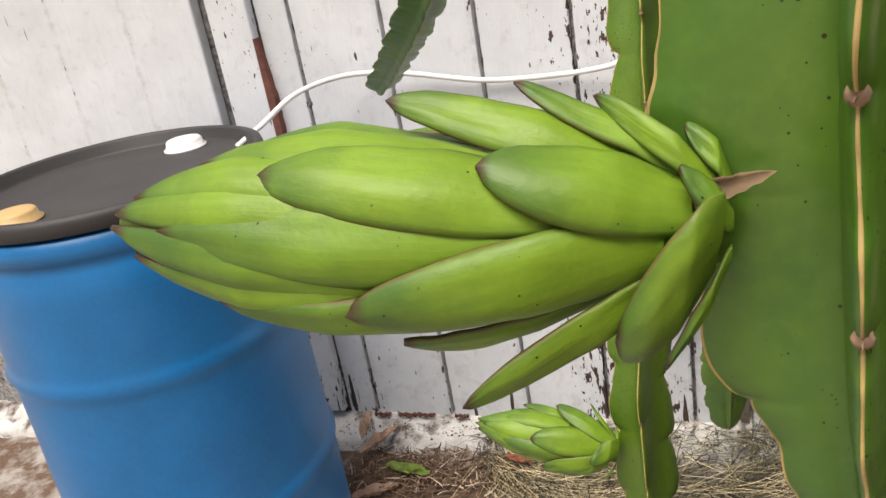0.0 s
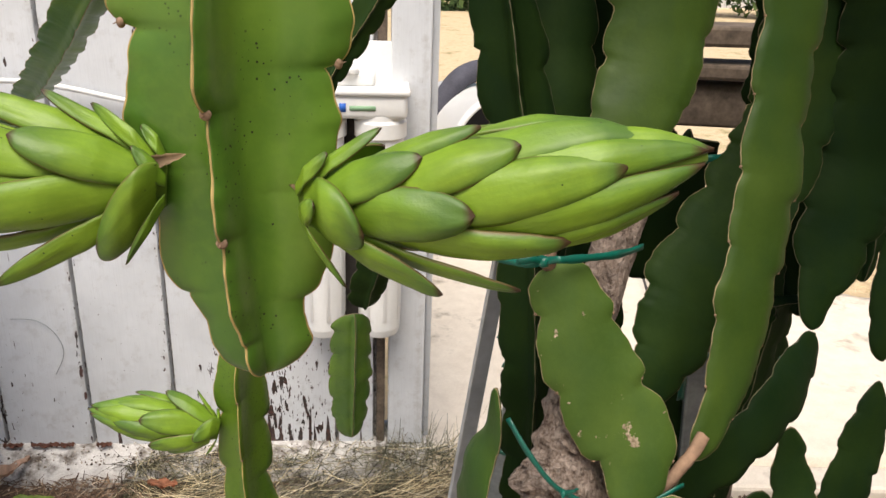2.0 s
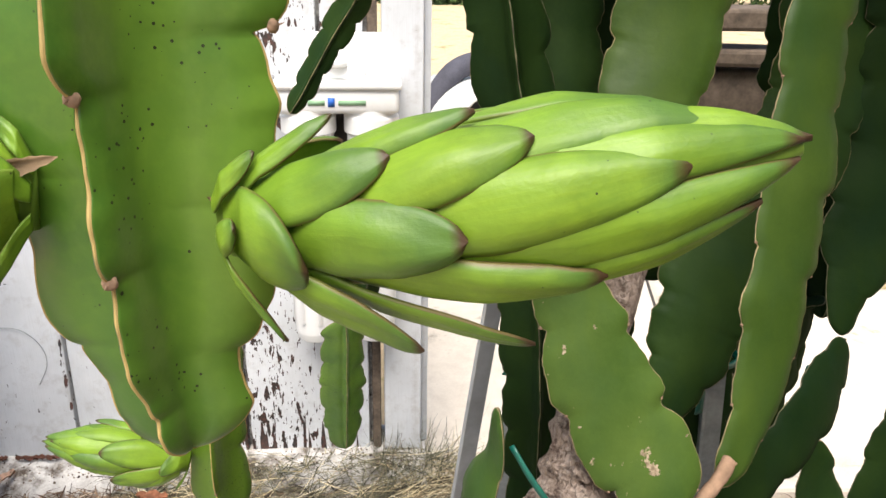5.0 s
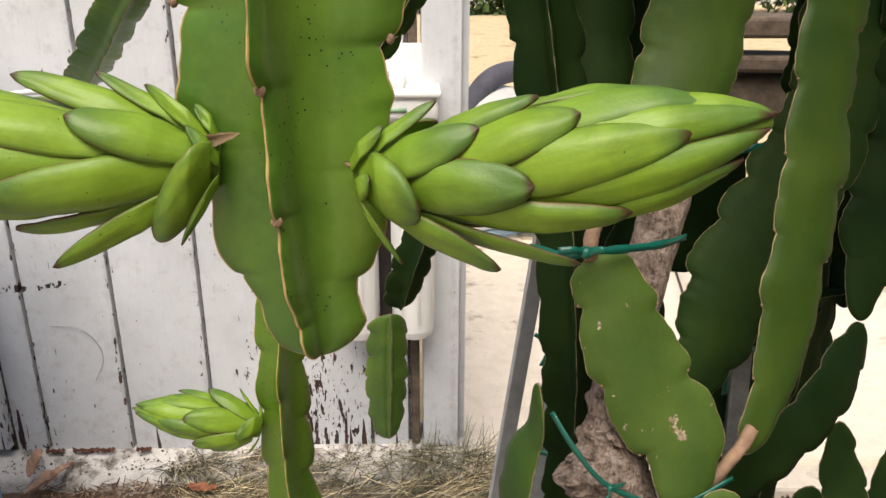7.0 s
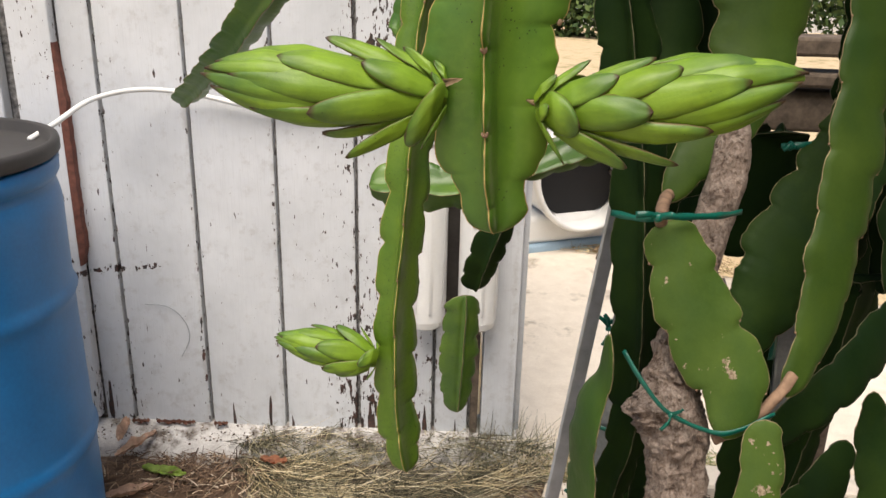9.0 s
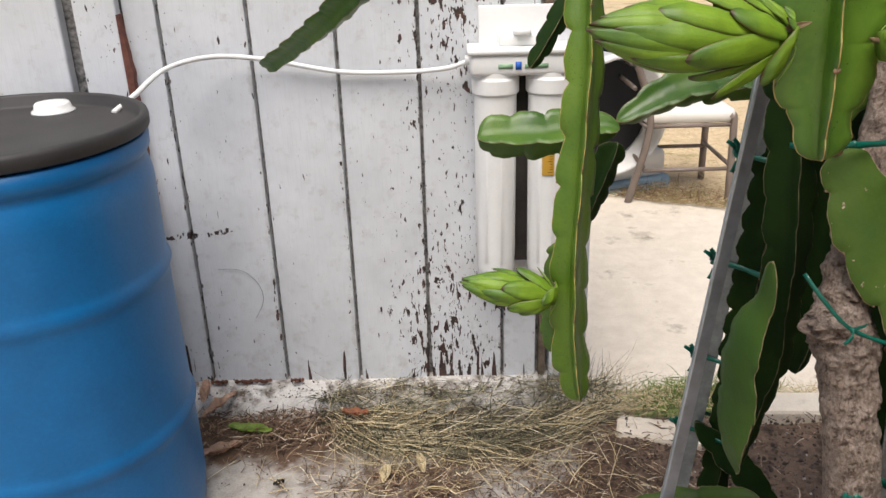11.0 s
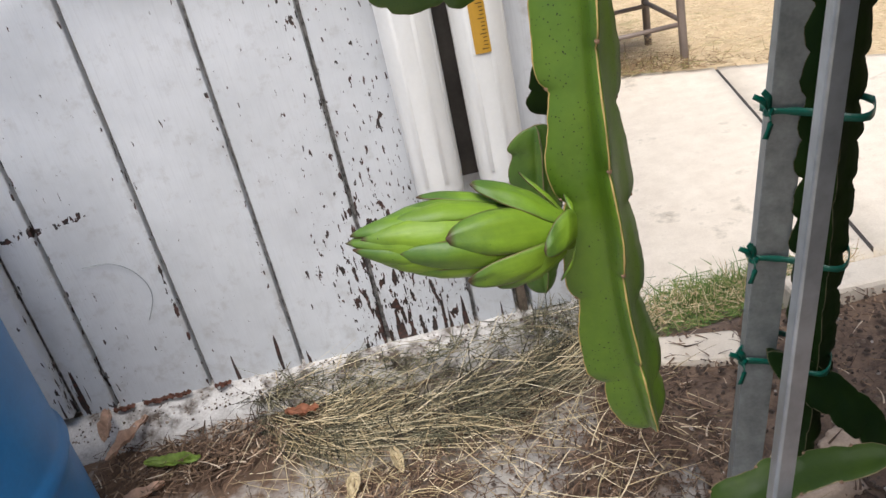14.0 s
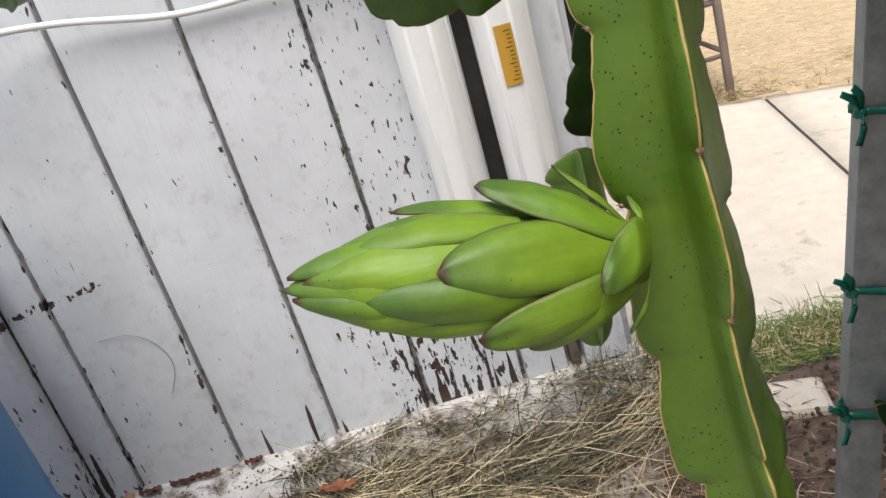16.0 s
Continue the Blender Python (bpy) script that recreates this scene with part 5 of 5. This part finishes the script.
        up = Vector((0.1, 0.15, 1)) if abs(T.z) < 0.8 else Vector((1, 0.3, 0))
        side = (up - T * up.dot(T)).normalized()
        nrm = T.cross(side)
        ww = w * (0.8 + 0.35 * noise.noise(c * 60))
        q = [bm.verts.new(c + side * ww / 2 + nrm * 0.0006), bm.verts.new(c - side * ww / 2 + nrm * 0.0006), bm.verts.new(c - side * ww / 2 - nrm * 0.0006), bm.verts.new(c + side * ww / 2 - nrm * 0.0006)]
        if prev:
            for j in range(4):
                bm.faces.new((prev[j], prev[(j + 1) % 4], q[(j + 1) % 4], q[j]))
        else:
            bm.faces.new(q[::-1])
        prev = q
    bm.faces.new(prev)
    return bm


def tie(band, knot, tails, w=0.007, label="green plastic garden tie knotted round a stem"):
    """A tie: a band through some places, a knot and its loose tails."""
    ob = thing("plant_tie", label, "tie", group="green plant ties", at=knot)
    inv = Matrix.Translation(Vector(knot)).inverted()
    bm = ribbon(bmesh.new(), band, w)
    bm.transform(inv)
    part("band", bm, M_TIE, ob)
    bm = bmesh.new()
    bmesh.ops.create_icosphere(bm, subdivisions=2, radius=w * 0.62)
    for v in bm.verts:
        v.co *= 1 + 0.4 * noise.noise(v.co * 260 + Vector(knot) * 30)
    part("knot", bm, M_TIE, ob)
    for t in tails:
        bm = ribbon(bmesh.new(), [(0, 0, 0), tuple(Vector(t) * 0.5 + Vector((0.002, -0.004, 0.003))), t], w * 0.9, 10)
        part("tail", bm, M_TIE, ob)
    return ob


for z in (0.963, 0.769, 0.578, 0.418):
    f = (z + 0.03) / 1.45
    x, y = 0.248 + 0.11 * f, 1.01 - 0.078 * f  # the post's outer edge at this height
    tie([(x - 0.003, y - 0.004, z), (x + 0.020, y - 0.010, z - 0.004), (x + 0.042, y - 0.020, z - 0.008), (x + 0.060, y - 0.042, z - 0.010), (x + 0.082, y - 0.052, z - 0.012), (x + 0.104, y - 0.030, z - 0.012), (x + 0.108, y - 0.004, z - 0.010), (x + 0.055, y + 0.040, z), (x - 0.004, y + 0.012, z + 0.002), (x - 0.003, y - 0.004, z)],
        (x - 0.005, y - 0.006, z), [(-0.022, -0.010, 0.026), (-0.012, -0.012, 0.030), (-0.010, -0.012, -0.026)], 0.010, label="green plastic garden tie holding a stem to the steel post")
tie([(0.165, 0.655, 0.485), (0.19, 0.658, 0.478), (0.205, 0.668, 0.474), (0.208, 0.684, 0.474), (0.19, 0.690, 0.478), (0.168, 0.680, 0.483), (0.165, 0.655, 0.485)], (0.163, 0.655, 0.485), [(-0.006, -0.006, 0.034), (-0.008, -0.01, -0.036)], 0.011, "green plastic garden tie round the thin steel bar")
tie([(0.192, 0.47, 1.114), (0.212, 0.448, 1.116), (0.232, 0.447, 1.118), (0.265, 0.458, 1.116), (0.299, 0.478, 1.112), (0.325, 0.50, 1.11)], (0.230, 0.446, 1.118), [(-0.022, -0.008, 0.004), (0.012, -0.01, 0.005)], 0.008)
tie([(0.209, 0.432, 0.989), (0.226, 0.415, 0.965), (0.250, 0.404, 0.940), (0.29, 0.399, 0.924), (0.315, 0.400, 0.925), (0.352, 0.410, 0.939)], (0.252, 0.402, 0.939), [(-0.01, -0.008, -0.012), (0.008, -0.01, 0.012)], 0.005)
tie([(0.412, 0.602, 0.955), (0.436, 0.600, 0.950), (0.462, 0.62, 0.946), (0.46, 0.65, 0.946), (0.425, 0.645, 0.95), (0.412, 0.602, 0.955)], (0.412, 0.600, 0.955), [(0.012, -0.008, 0.044), (-0.012, -0.008, -0.012), (0.006, -0.008, -0.05)], 0.010, "green plastic garden tie round a steel post")
tie([(0.417, 0.662, 1.143), (0.44, 0.655, 1.146), (0.462, 0.665, 1.149)], (0.425, 0.655, 1.145), [(-0.01, -0.006, -0.004)], 0.009)
tie([(0.505, 0.575, 0.962), (0.53, 0.575, 0.955), (0.56, 0.60, 0.949)], (0.515, 0.573, 0.958), [(-0.012, -0.004, -0.004)], 0.009)
tie([(0.262, 0.372, 0.752), (0.285, 0.356, 0.748), (0.315, 0.362, 0.744), (0.33, 0.39, 0.742), (0.30, 0.425, 0.746), (0.264, 0.40, 0.752), (0.262, 0.372, 0.752)], (0.283, 0.352, 0.748), [(-0.03, -0.008, 0.03), (0.024, -0.008, 0.022), (0.012, -0.01, -0.05), (-0.008, -0.012, -0.045)], 0.013, "green plastic tie bowed round the trunk")


# ---- straw, grass, leaves and litter ----
def straw_mat(name, *stops):
    m = Mat(name, 0.8)
    m.color(m.ramp(m.island(), *stops))
    return m.m


M_HAY = straw_mat("mown_straw", (0.0, (0.16, 0.12, 0.07)), (0.3, (0.36, 0.28, 0.15)), (0.65, (0.62, 0.51, 0.30)), (1.0, (0.86, 0.76, 0.54)))
M_GREYHAY = straw_mat("grey_green_straw", (0.0, (0.035, 0.037, 0.020)), (0.5, (0.11, 0.105, 0.062)), (0.85, (0.25, 0.225, 0.14)), (1.0, (0.46, 0.41, 0.27)))
M_BRUSH = straw_mat("brown_litter", (0.0, (0.05, 0.03, 0.02)), (0.6, (0.14, 0.085, 0.052)), (0.9, (0.30, 0.20, 0.125)), (1.0, (0.62, 0.52, 0.40)))
M_GRASS = straw_mat("green_grass", (0.0, (0.05, 0.10, 0.015)), (0.7, (0.13, 0.21, 0.04)), (1.0, (0.36, 0.31, 0.13)))
M_DRYGRASS = straw_mat("dry_grass", (0.0, (0.36, 0.25, 0.14)), (0.5, (0.54, 0.42, 0.24)), (0.9, (0.74, 0.62, 0.40)), (1.0, (0.24, 0.23, 0.08)))
rng = random.Random(11)


def blades(name, n, place, size, lean, mat, label, category="grass", width=0.0011, turn=None, sway=0.8):
    """Many thin curved blades as one mesh. place: gives x, y, z of the foot and, if wanted, its direction; size: range of lengths; lean: range of the rise over the level (radians)."""
    verts, faces = [], []
    for _ in range(n):
        x, y, z, *way = place(rng)
        L = rng.uniform(*size)
        a = way[0] if way else rng.gauss(*turn) if turn else rng.uniform(0, 2 * math.pi)
        up = rng.uniform(*lean)
        bend, side = rng.uniform(-0.7, 0.4), rng.uniform(-sway, sway)
        w = width * rng.uniform(0.6, 1.5)
        p = Vector((x, y, z))
        b0 = len(verts)
        segs = 5
        for k in range(segs + 1):
            f = k / segs
            ca, sa = math.cos(a + side * f), math.sin(a + side * f)
            d = Vector((ca * math.cos(up + bend * f), sa * math.cos(up + bend * f), math.sin(up + bend * f)))
            s = Vector((-sa, ca, 0))
            r = w * (1 - 0.75 * f)
            q = p.copy()
            q.z = max(q.z, z * 0.6 + 0.0)
            verts += [q + s * r, q - s * r, q + Vector((0, 0, r))]
            p += d * (L / segs)
        for k in range(segs):
            i, j = b0 + 3 * k, b0 + 3 * k + 3
            faces += [(i, i + 1, j + 1, j), (i + 1, i + 2, j + 2, j + 1), (i + 2, i, j, j + 2)]
    me = bpy.data.meshes.new(name)
    me.from_pydata([tuple(v) for v in verts], [], faces)
    me.materials.append(mat)
    ob = new(name, me)
    return tagged(ob, label, category, kind="stuff")


FRONT = spline([(-0.56, 1.63, 0), (-0.50, 1.555, 0), (-0.42, 1.49, 0), (-0.32, 1.456, 0), (-0.11, 1.425, 0), (0.063, 1.459, 0), (0.187, 1.516, 0), (0.30, 1.60, 0)], 60)


def edge_at(u):
    """A place on the heap's front edge and the edge's direction there."""
    k = min(59, max(0, int(u * 60)))
    d = FRONT[k + 1] - FRONT[k]
    return FRONT[k] + d * (u * 60 - k), math.atan2(d.y, d.x)


def pile(r, spread=0.45, back=0.0):
    while True:
        p, a = edge_at(r.triangular(-0.05, 1.05, 0.5) if r.random() < 0.6 else r.random())
        if noise.noise((p.x * 7.0, p.y * 7.0, 2.0)) > r.uniform(-0.75, 0.35):
            break
    d = back + abs(r.gauss(0, 0.10))
    h = 0.042 * math.sin(min(1.0, d / 0.12) * math.pi / 2) * max(0.15, 1 - ((p.x + 0.13) / 0.42) ** 2)
    return p.x + 0.3 * d * (-0.12 - p.x), min(p.y + d, 1.73), 0.008 + h * r.random() + (0.03 if p.y + d > 1.68 else 0.0), a * max(0.2, 1 - d * 4) + r.gauss(0, spread)


def rim(r):
    """Long straws combed along the front of the heap."""
    p, a = edge_at(r.uniform(0.1, 0.85))
    d = r.gauss(0.05, 0.045)
    return p.x, p.y + d, 0.012 + 0.03 * min(1.0, max(0.0, d / 0.08)) * r.random(), a + r.gauss(0.05, 0.26)


def behind(r):
    return r.uniform(-0.50, 0.22), min(1.735, 1.69 + 0.03 * r.gauss(0, 1)), 0.045 + 0.03 * r.random()


def wide(r):
    return r.uniform(-0.85, 0.32), r.uniform(0.7, 1.62), 0.008 + 0.01 * r.random()


def heavy(r):
    return min(0.36, r.gauss(0.17, 0.13)), min(1.6, r.gauss(1.26, 0.15)), 0.008 + 0.014 * r.random()


def middle(r):
    return r.gauss(-0.26, 0.13), min(1.5, r.gauss(1.34, 0.055)), 0.008 + 0.012 * r.random()


# near-black blades put the shade between the straws into their colour
M_SHADEHAY = straw_mat("shaded_matted_grass", (0.0, (0.018, 0.014, 0.009)), (0.6, (0.05, 0.042, 0.024)), (1.0, (0.11, 0.095, 0.05)))
blades("straw_heap", 1500, lambda r: pile(r, 1.2, 0.02), (0.03, 0.11), (-0.15, 0.3), M_SHADEHAY, "matted grass inside the straw heap, coloured dark for shade", "straw", 0.0016)
blades("straw_heap", 1250, lambda r: pile(r, 0.75, 0.01), (0.05, 0.19), (-0.1, 0.35), M_GREYHAY, "grey-green half-dry mown grass in the heap", "straw", 0.0009)
blades("straw_heap", 260, rim, (0.10, 0.32), (-0.04, 0.16), M_HAY, "long pale straws combed along the heap", "straw", 0.0008, sway=0.5)
blades("straw_heap", 260, lambda r: pile(r, 0.8, 0.03), (0.10, 0.30), (0.0, 0.35), M_HAY, "pale loose straws on top of the heap", "straw", 0.0009)
blades("straw_heap", 300, behind, (0.05, 0.16), (-0.15, 0.3), M_GREYHAY, "grey-green half-dry mown grass on the footing", "straw", 0.0011)
blades("straw_litter", 150, wide, (0.03, 0.14), (-0.05, 0.12), M_HAY, "thin scattered straw on the dirty concrete", "straw", 0.0009)
blades("straw_litter", 120, middle, (0.04, 0.16), (-0.05, 0.35), M_HAY, "curled pale straws on the dirt before the heap", "straw", 0.0011)
blades("straw_litter", 120, heavy, (0.05, 0.17), (-0.05, 0.4), M_HAY, "scattered straw on the bare dirt", "straw", 0.0011)
blades("brown_litter", 1300, heavy, (0.008, 0.05), (-0.2, 0.4), M_BRUSH, "crumbled brown twigs and bark bits", "litter", 0.0014)
blades("brown_litter", 800, middle, (0.008, 0.05), (-0.2, 0.4), M_BRUSH, "brown leaf crumbs on the concrete", "litter", 0.0014)
blades("brown_litter", 1100, lambda r: (r.gauss(-0.68, 0.12), min(1.66, r.gauss(1.58, 0.05)), 0.012 + 0.018 * r.random()), (0.008, 0.06), (-0.2, 0.5), M_BRUSH, "brown bark bits and leaf crumbs by the footing", "litter", 0.0018)
blades("brown_litter", 260, wide, (0.008, 0.04), (-0.2, 0.4), M_BRUSH, "crumbled brown twigs and bark bits", "litter", 0.0013)
blades("brown_litter", 1700, lambda r: (r.uniform(0.3, 1.2), r.uniform(0.5, 1.6), 0.01 + 0.01 * r.random()), (0.006, 0.045), (-0.2, 0.5), M_BRUSH, "wood chips and roots on the dark soil", "litter", 0.0018)
blades("grass_tuft", 2000, lambda r: (r.gauss(0.61, 0.12), r.gauss(1.76, 0.045), -0.06), (0.03, 0.085), (0.2, 1.1), M_GRASS, "green grass strip between bed and patio", "grass", 0.0016)
blades("grass_tuft", 650, lambda r: (r.uniform(0.26, 0.95), r.gauss(1.755, 0.04), -0.05), (0.02, 0.08), (0.1, 1.2), M_DRYGRASS, "dry grass in the strip between bed and patio", "grass", 0.0013)
blades("grass_tuft", 420, lambda r: (r.gauss(0.2, 0.07), r.gauss(1.72, 0.03), 0.03), (0.03, 0.13), (0.2, 1.3), M_GREYHAY, "half-dry grass tuft at the corner post", "grass", 0.0010)


def lawn(r):
    x = r.uniform(0.0, 3.8)
    return x, patio_edge(x) - 0.03 + abs(r.gauss(0, 1.5)), -0.115


blades("dry_lawn", 26000, lawn, (0.02, 0.055), (0.3, 1.4), M_DRYGRASS, "straw-coloured dry lawn beyond the patio", "grass", 0.0018)


blades("dry_weeds", 700, lambda r: (lambda x: (x, patio_edge(x) - 0.02 + abs(r.gauss(0, 0.16)), -0.11))(r.gauss(1.1, 0.2)), (0.03, 0.12), (0.3, 1.4), straw_mat("brown_weeds", (0.0, (0.10, 0.06, 0.03)), (0.6, (0.26, 0.16, 0.08)), (1.0, (0.20, 0.20, 0.06))), "brown dry weeds along the patio edge", "grass", 0.002)


def fallen_leaf(at, L, W, mat, label, turn, curl=0.5):
    bm = bmesh.new()
    n, m = 18, 10
    top = []
    for i in range(n + 1):
        v = i / n
        w = W * math.sin(math.pi * (0.04 + 0.92 * v)) ** 0.8
        top.append([bm.verts.new((L * (v - 0.5), w * h, 0.003 + abs(h) ** 1.5 * w * curl + 0.12 * L * (v - 0.5) ** 2 * 2 + 0.010 * noise.noise((v * 5, h * 2, turn)) + 0.005 * noise.noise((v * 13, h * 5, turn)))) for h in np.linspace(-1, 1, m + 1)])
    for a, b in zip(top, top[1:]):
        for j in range(m):
            bm.faces.new((a[j], a[j + 1], b[j + 1], b[j]))
    bmesh.ops.solidify(bm, geom=bm.faces[:], thickness=0.0012)
    ob = new("fallen_leaf", mesh_of(bm, "fallen_leaf", mat))
    ob.matrix_basis = pose(*at, 0, 0, turn)
    return tagged(ob, label, "leaf", group="fallen leaves")


M_DEADLEAF = simple("dead_leaf", (0.52, 0.36, 0.27), 0.75, var=0.4, scale=40)
M_LIVELEAF = simple("green_leaf", (0.22, 0.32, 0.05), 0.5, var=0.35, scale=30)
M_RUSSET = simple("russet_leaf", (0.36, 0.15, 0.08), 0.75, var=0.35, scale=50)
M_DARKFLAKE = simple("paint_flake", (0.17, 0.07, 0.045), 0.8, var=0.5, scale=60)
M_YELLOW = simple("yellow_leaf", (0.50, 0.42, 0.08), 0.65, var=0.3, scale=50)
fallen_leaf((-0.715, 1.555, 0.030), 0.13, 0.020, M_LIVELEAF, "fallen green leaf turning yellow by the drum", -12)
fallen_leaf((-0.780, 1.478, 0.018), 0.12, 0.018, M_DEADLEAF, "curled dry brown leaf by the drum", 28, 0.9)
fallen_leaf((-0.815, 1.63, 0.06), 0.14, 0.017, M_DEADLEAF, "curled dry brown leaf against the footing", 62, 1.0)
fallen_leaf((-0.86, 1.66, 0.085), 0.12, 0.016, M_DEADLEAF, "curled dark dry leaf against the footing", 100, 1.0)
fallen_leaf((-0.427, 1.587, 0.055), 0.075, 0.016, M_RUSSET, "russet dry leaf lying in the straw", -8)
fallen_leaf((0.071, 1.132, 0.020), 0.07, 0.010, M_YELLOW, "small yellow leaf on the dirt", 30)
fallen_leaf((-0.24, 1.40, 0.018), 0.08, 0.012, M_HAY, "pale folded dry leaf on the concrete", 100, 1.2)
fallen_leaf((-0.33, 1.36, 0.018), 0.07, 0.014, M_HAY, "pale folded dry leaf on the concrete", 85, 1.0)
fallen_leaf((-0.60, 1.345, 0.014), 0.03, 0.008, M_INK, "small blackened leaf on the concrete", 30)
for x, w in ((-0.84, 0.05), (-0.76, 0.07), (-0.71, 0.05), (-0.61, 0.04)):
    fallen_leaf((x, 1.735, 0.074), w, 0.009, M_DARKFLAKE, "red-brown flake of old paint and bark on the footing", 4, 0.12)


def rock(at, size, mat, label):
    bm = bmesh.new()
    bmesh.ops.create_icosphere(bm, subdivisions=3, radius=1.0)
    for v in bm.verts:
        k = 1 + 0.45 * noise.noise(v.co * 1.6 + Vector(at) * 7) + 0.22 * noise.cell(v.co * 2.5 + Vector(at)) * 0.5 + 0.10 * noise.noise(v.co * 6 + Vector(at))
        v.co = Vector((v.co.x * size[0], v.co.y * size[1], v.co.z * size[2])) * k
    ob = new("stone", mesh_of(bm, "stone", mat))
    ob.matrix_basis = Matrix.Translation(at)
    return tagged(ob, label, "stone", group="stones in the bed")


def crumbs(name, n, place, size, mat, label):
    """Small angular clods and pebbles as one mesh."""
    verts, faces = [], []
    for _ in range(n):
        c, r = Vector(place(rng)), rng.uniform(*size) * rng.uniform(0.5, 1.0)
        i = len(verts)
        ring = [(rng.uniform(0.6, 1.2), 2 * math.pi * (k + rng.uniform(-0.25, 0.25)) / 5) for k in range(5)]
        verts += [tuple(c + Vector((q * r * math.cos(a), q * r * math.sin(a), -r * 0.3))) for q, a in ring]
        verts += [tuple(c + Vector((0.6 * q * r * math.cos(a + 0.3), 0.6 * q * r * math.sin(a + 0.3), r * rng.uniform(0.35, 0.7)))) for q, a in ring]
        for k in range(5):
            m = (k + 1) % 5
            faces.append((i + k, i + m, i + 5 + m, i + 5 + k))
        faces.append(tuple(i + 5 + k for k in range(5)))
    me = bpy.data.meshes.new(name)
    me.from_pydata(verts, [], faces)
    me.materials.append(mat)
    return tagged(new(name, me), label, "soil", kind="stuff")


M_CLOD = straw_mat("soil_clods", (0.0, (0.035, 0.025, 0.019)), (0.55, (0.095, 0.068, 0.052)), (0.85, (0.16, 0.11, 0.075)), (0.97, (0.17, 0.13, 0.10)), (1.0, (0.5, 0.46, 0.42)))
M_GRIT = straw_mat("yard_grit", (0.0, (0.05, 0.034, 0.025)), (0.5, (0.14, 0.10, 0.075)), (0.8, (0.34, 0.29, 0.24)), (1.0, (0.62, 0.58, 0.52)))
crumbs("soil_clods", 5200, lambda r: (r.uniform(0.28, 1.1), r.uniform(0.45, 1.6), -0.006 + 0.014 * r.random()), (0.002, 0.009), M_CLOD, "dark soil clods with pale bits in the bed")
crumbs("grit", 1300, lambda r: (r.uniform(-0.9, 0.34), r.uniform(0.75, 1.66), 0.004 + 0.006 * r.random()), (0.0015, 0.005), M_GRIT, "grit and crumbs of dirt on the concrete")
crumbs("grit", 800, lambda r: (min(0.33, r.gauss(0.18, 0.12)), min(1.62, r.gauss(1.2, 0.2)), 0.006 + 0.008 * r.random()), (0.003, 0.008), M_CLOD, "soil crumbs washed out of the bed")
crumbs("grit", 700, lambda r: (r.uniform(-0.95, 0.2), r.uniform(1.66, 1.75), 0.055 + 0.02 * r.random()), (0.0015, 0.005), M_GRIT, "grit and paint crumbs on the footing")
M_STONE = concrete_mat("tan_stone", (0.34, 0.25, 0.18), (0.60, 0.47, 0.36), (0.26, 0.18, 0.13), 0.6)
rock((0.46, 1.105, 0.008), (0.075, 0.045, 0.026), M_STONE, "flat tan stone on the dark soil")
rock((0.574, 1.057, 0.006), (0.016, 0.013, 0.009), M_FOOTING, "small white stone chip on the dark soil")
rock((0.56, 1.18, 0.006), (0.04, 0.03, 0.02), M_STONE, "tan stone half buried in the soil")


# hedge far behind the lawn
def leaf_cloud(name, n, place, size, mat, label):
    verts, faces = [], []
    for _ in range(n):
        c = Vector(place(rng))
        a = Vector((rng.gauss(0, 1), rng.gauss(0, 1), rng.gauss(0, 1))).normalized()
        b = a.cross(Vector((rng.gauss(0, 1), rng.gauss(0, 1), rng.gauss(0, 1)))).normalized()
        s = size * rng.uniform(0.6, 1.4)
        i = len(verts)
        verts += [c - a * s, c + b * s * 0.45, c + a * s, c - b * s * 0.45]
        faces.append((i, i + 1, i + 2, i + 3))
    me = bpy.data.meshes.new(name)
    me.from_pydata([tuple(v) for v in verts], [], faces)
    me.materials.append(mat)
    return tagged(new(name, me), label, "hedge", kind="stuff")


M_LEAVES = straw_mat("hedge_leaves", (0.0, (0.02, 0.045, 0.012)), (0.6, (0.05, 0.10, 0.025)), (1.0, (0.12, 0.18, 0.05)))


def hedge_place(r):
    k = r.choice(((1.4, 18.5, 0.7), (3.6, 18.0, 1.0), (6.2, 18.6, 0.8), (9.0, 18.2, 1.1), (12.2, 18.0, 0.9)))
    d = Vector((r.gauss(0, 1), r.gauss(0, 1), r.gauss(0, 1))).normalized() * r.uniform(0.55, 1.0)
    return k[0] + d.x * 1.8, k[1] + d.y * 0.9, max(-0.1, k[2] - 0.1 + d.z * 1.2)


leaf_cloud("hedge", 14000, hedge_place, 0.10, M_LEAVES, "dark green hedge bushes beyond the lawn")
bm = bmesh.new()
box(bm, (34, 0.12, 2.6), (8.5, 21.2, 1.18))
setting("wall_far", bm, M_BOARD[1], "pale far garden wall behind the hedge", "wall")
# an unseen dark timber fence, added to keep sky light off the plant's right side
bm = bmesh.new()
for k in range(26):
    y0 = -2.62 + k * 0.12
    bmesh.ops.create_cube(bm, size=1.0, matrix=Matrix.Translation((1.16 + 0.004 * (k % 3), y0 + 0.056, 1.15)) @ Matrix.Diagonal((0.022, 0.112, 2.3 + 0.01 * (k % 4), 1)))
for z in (0.35, 1.95):
    bmesh.ops.create_cube(bm, size=1.0, matrix=Matrix.Translation((1.20, -1.06, z)) @ Matrix.Diagonal((0.045, 3.1, 0.09, 1)))
setting("wall_fence", bm, M_BEAM, "dark timber fence added out of sight to shade the plant", "fence")
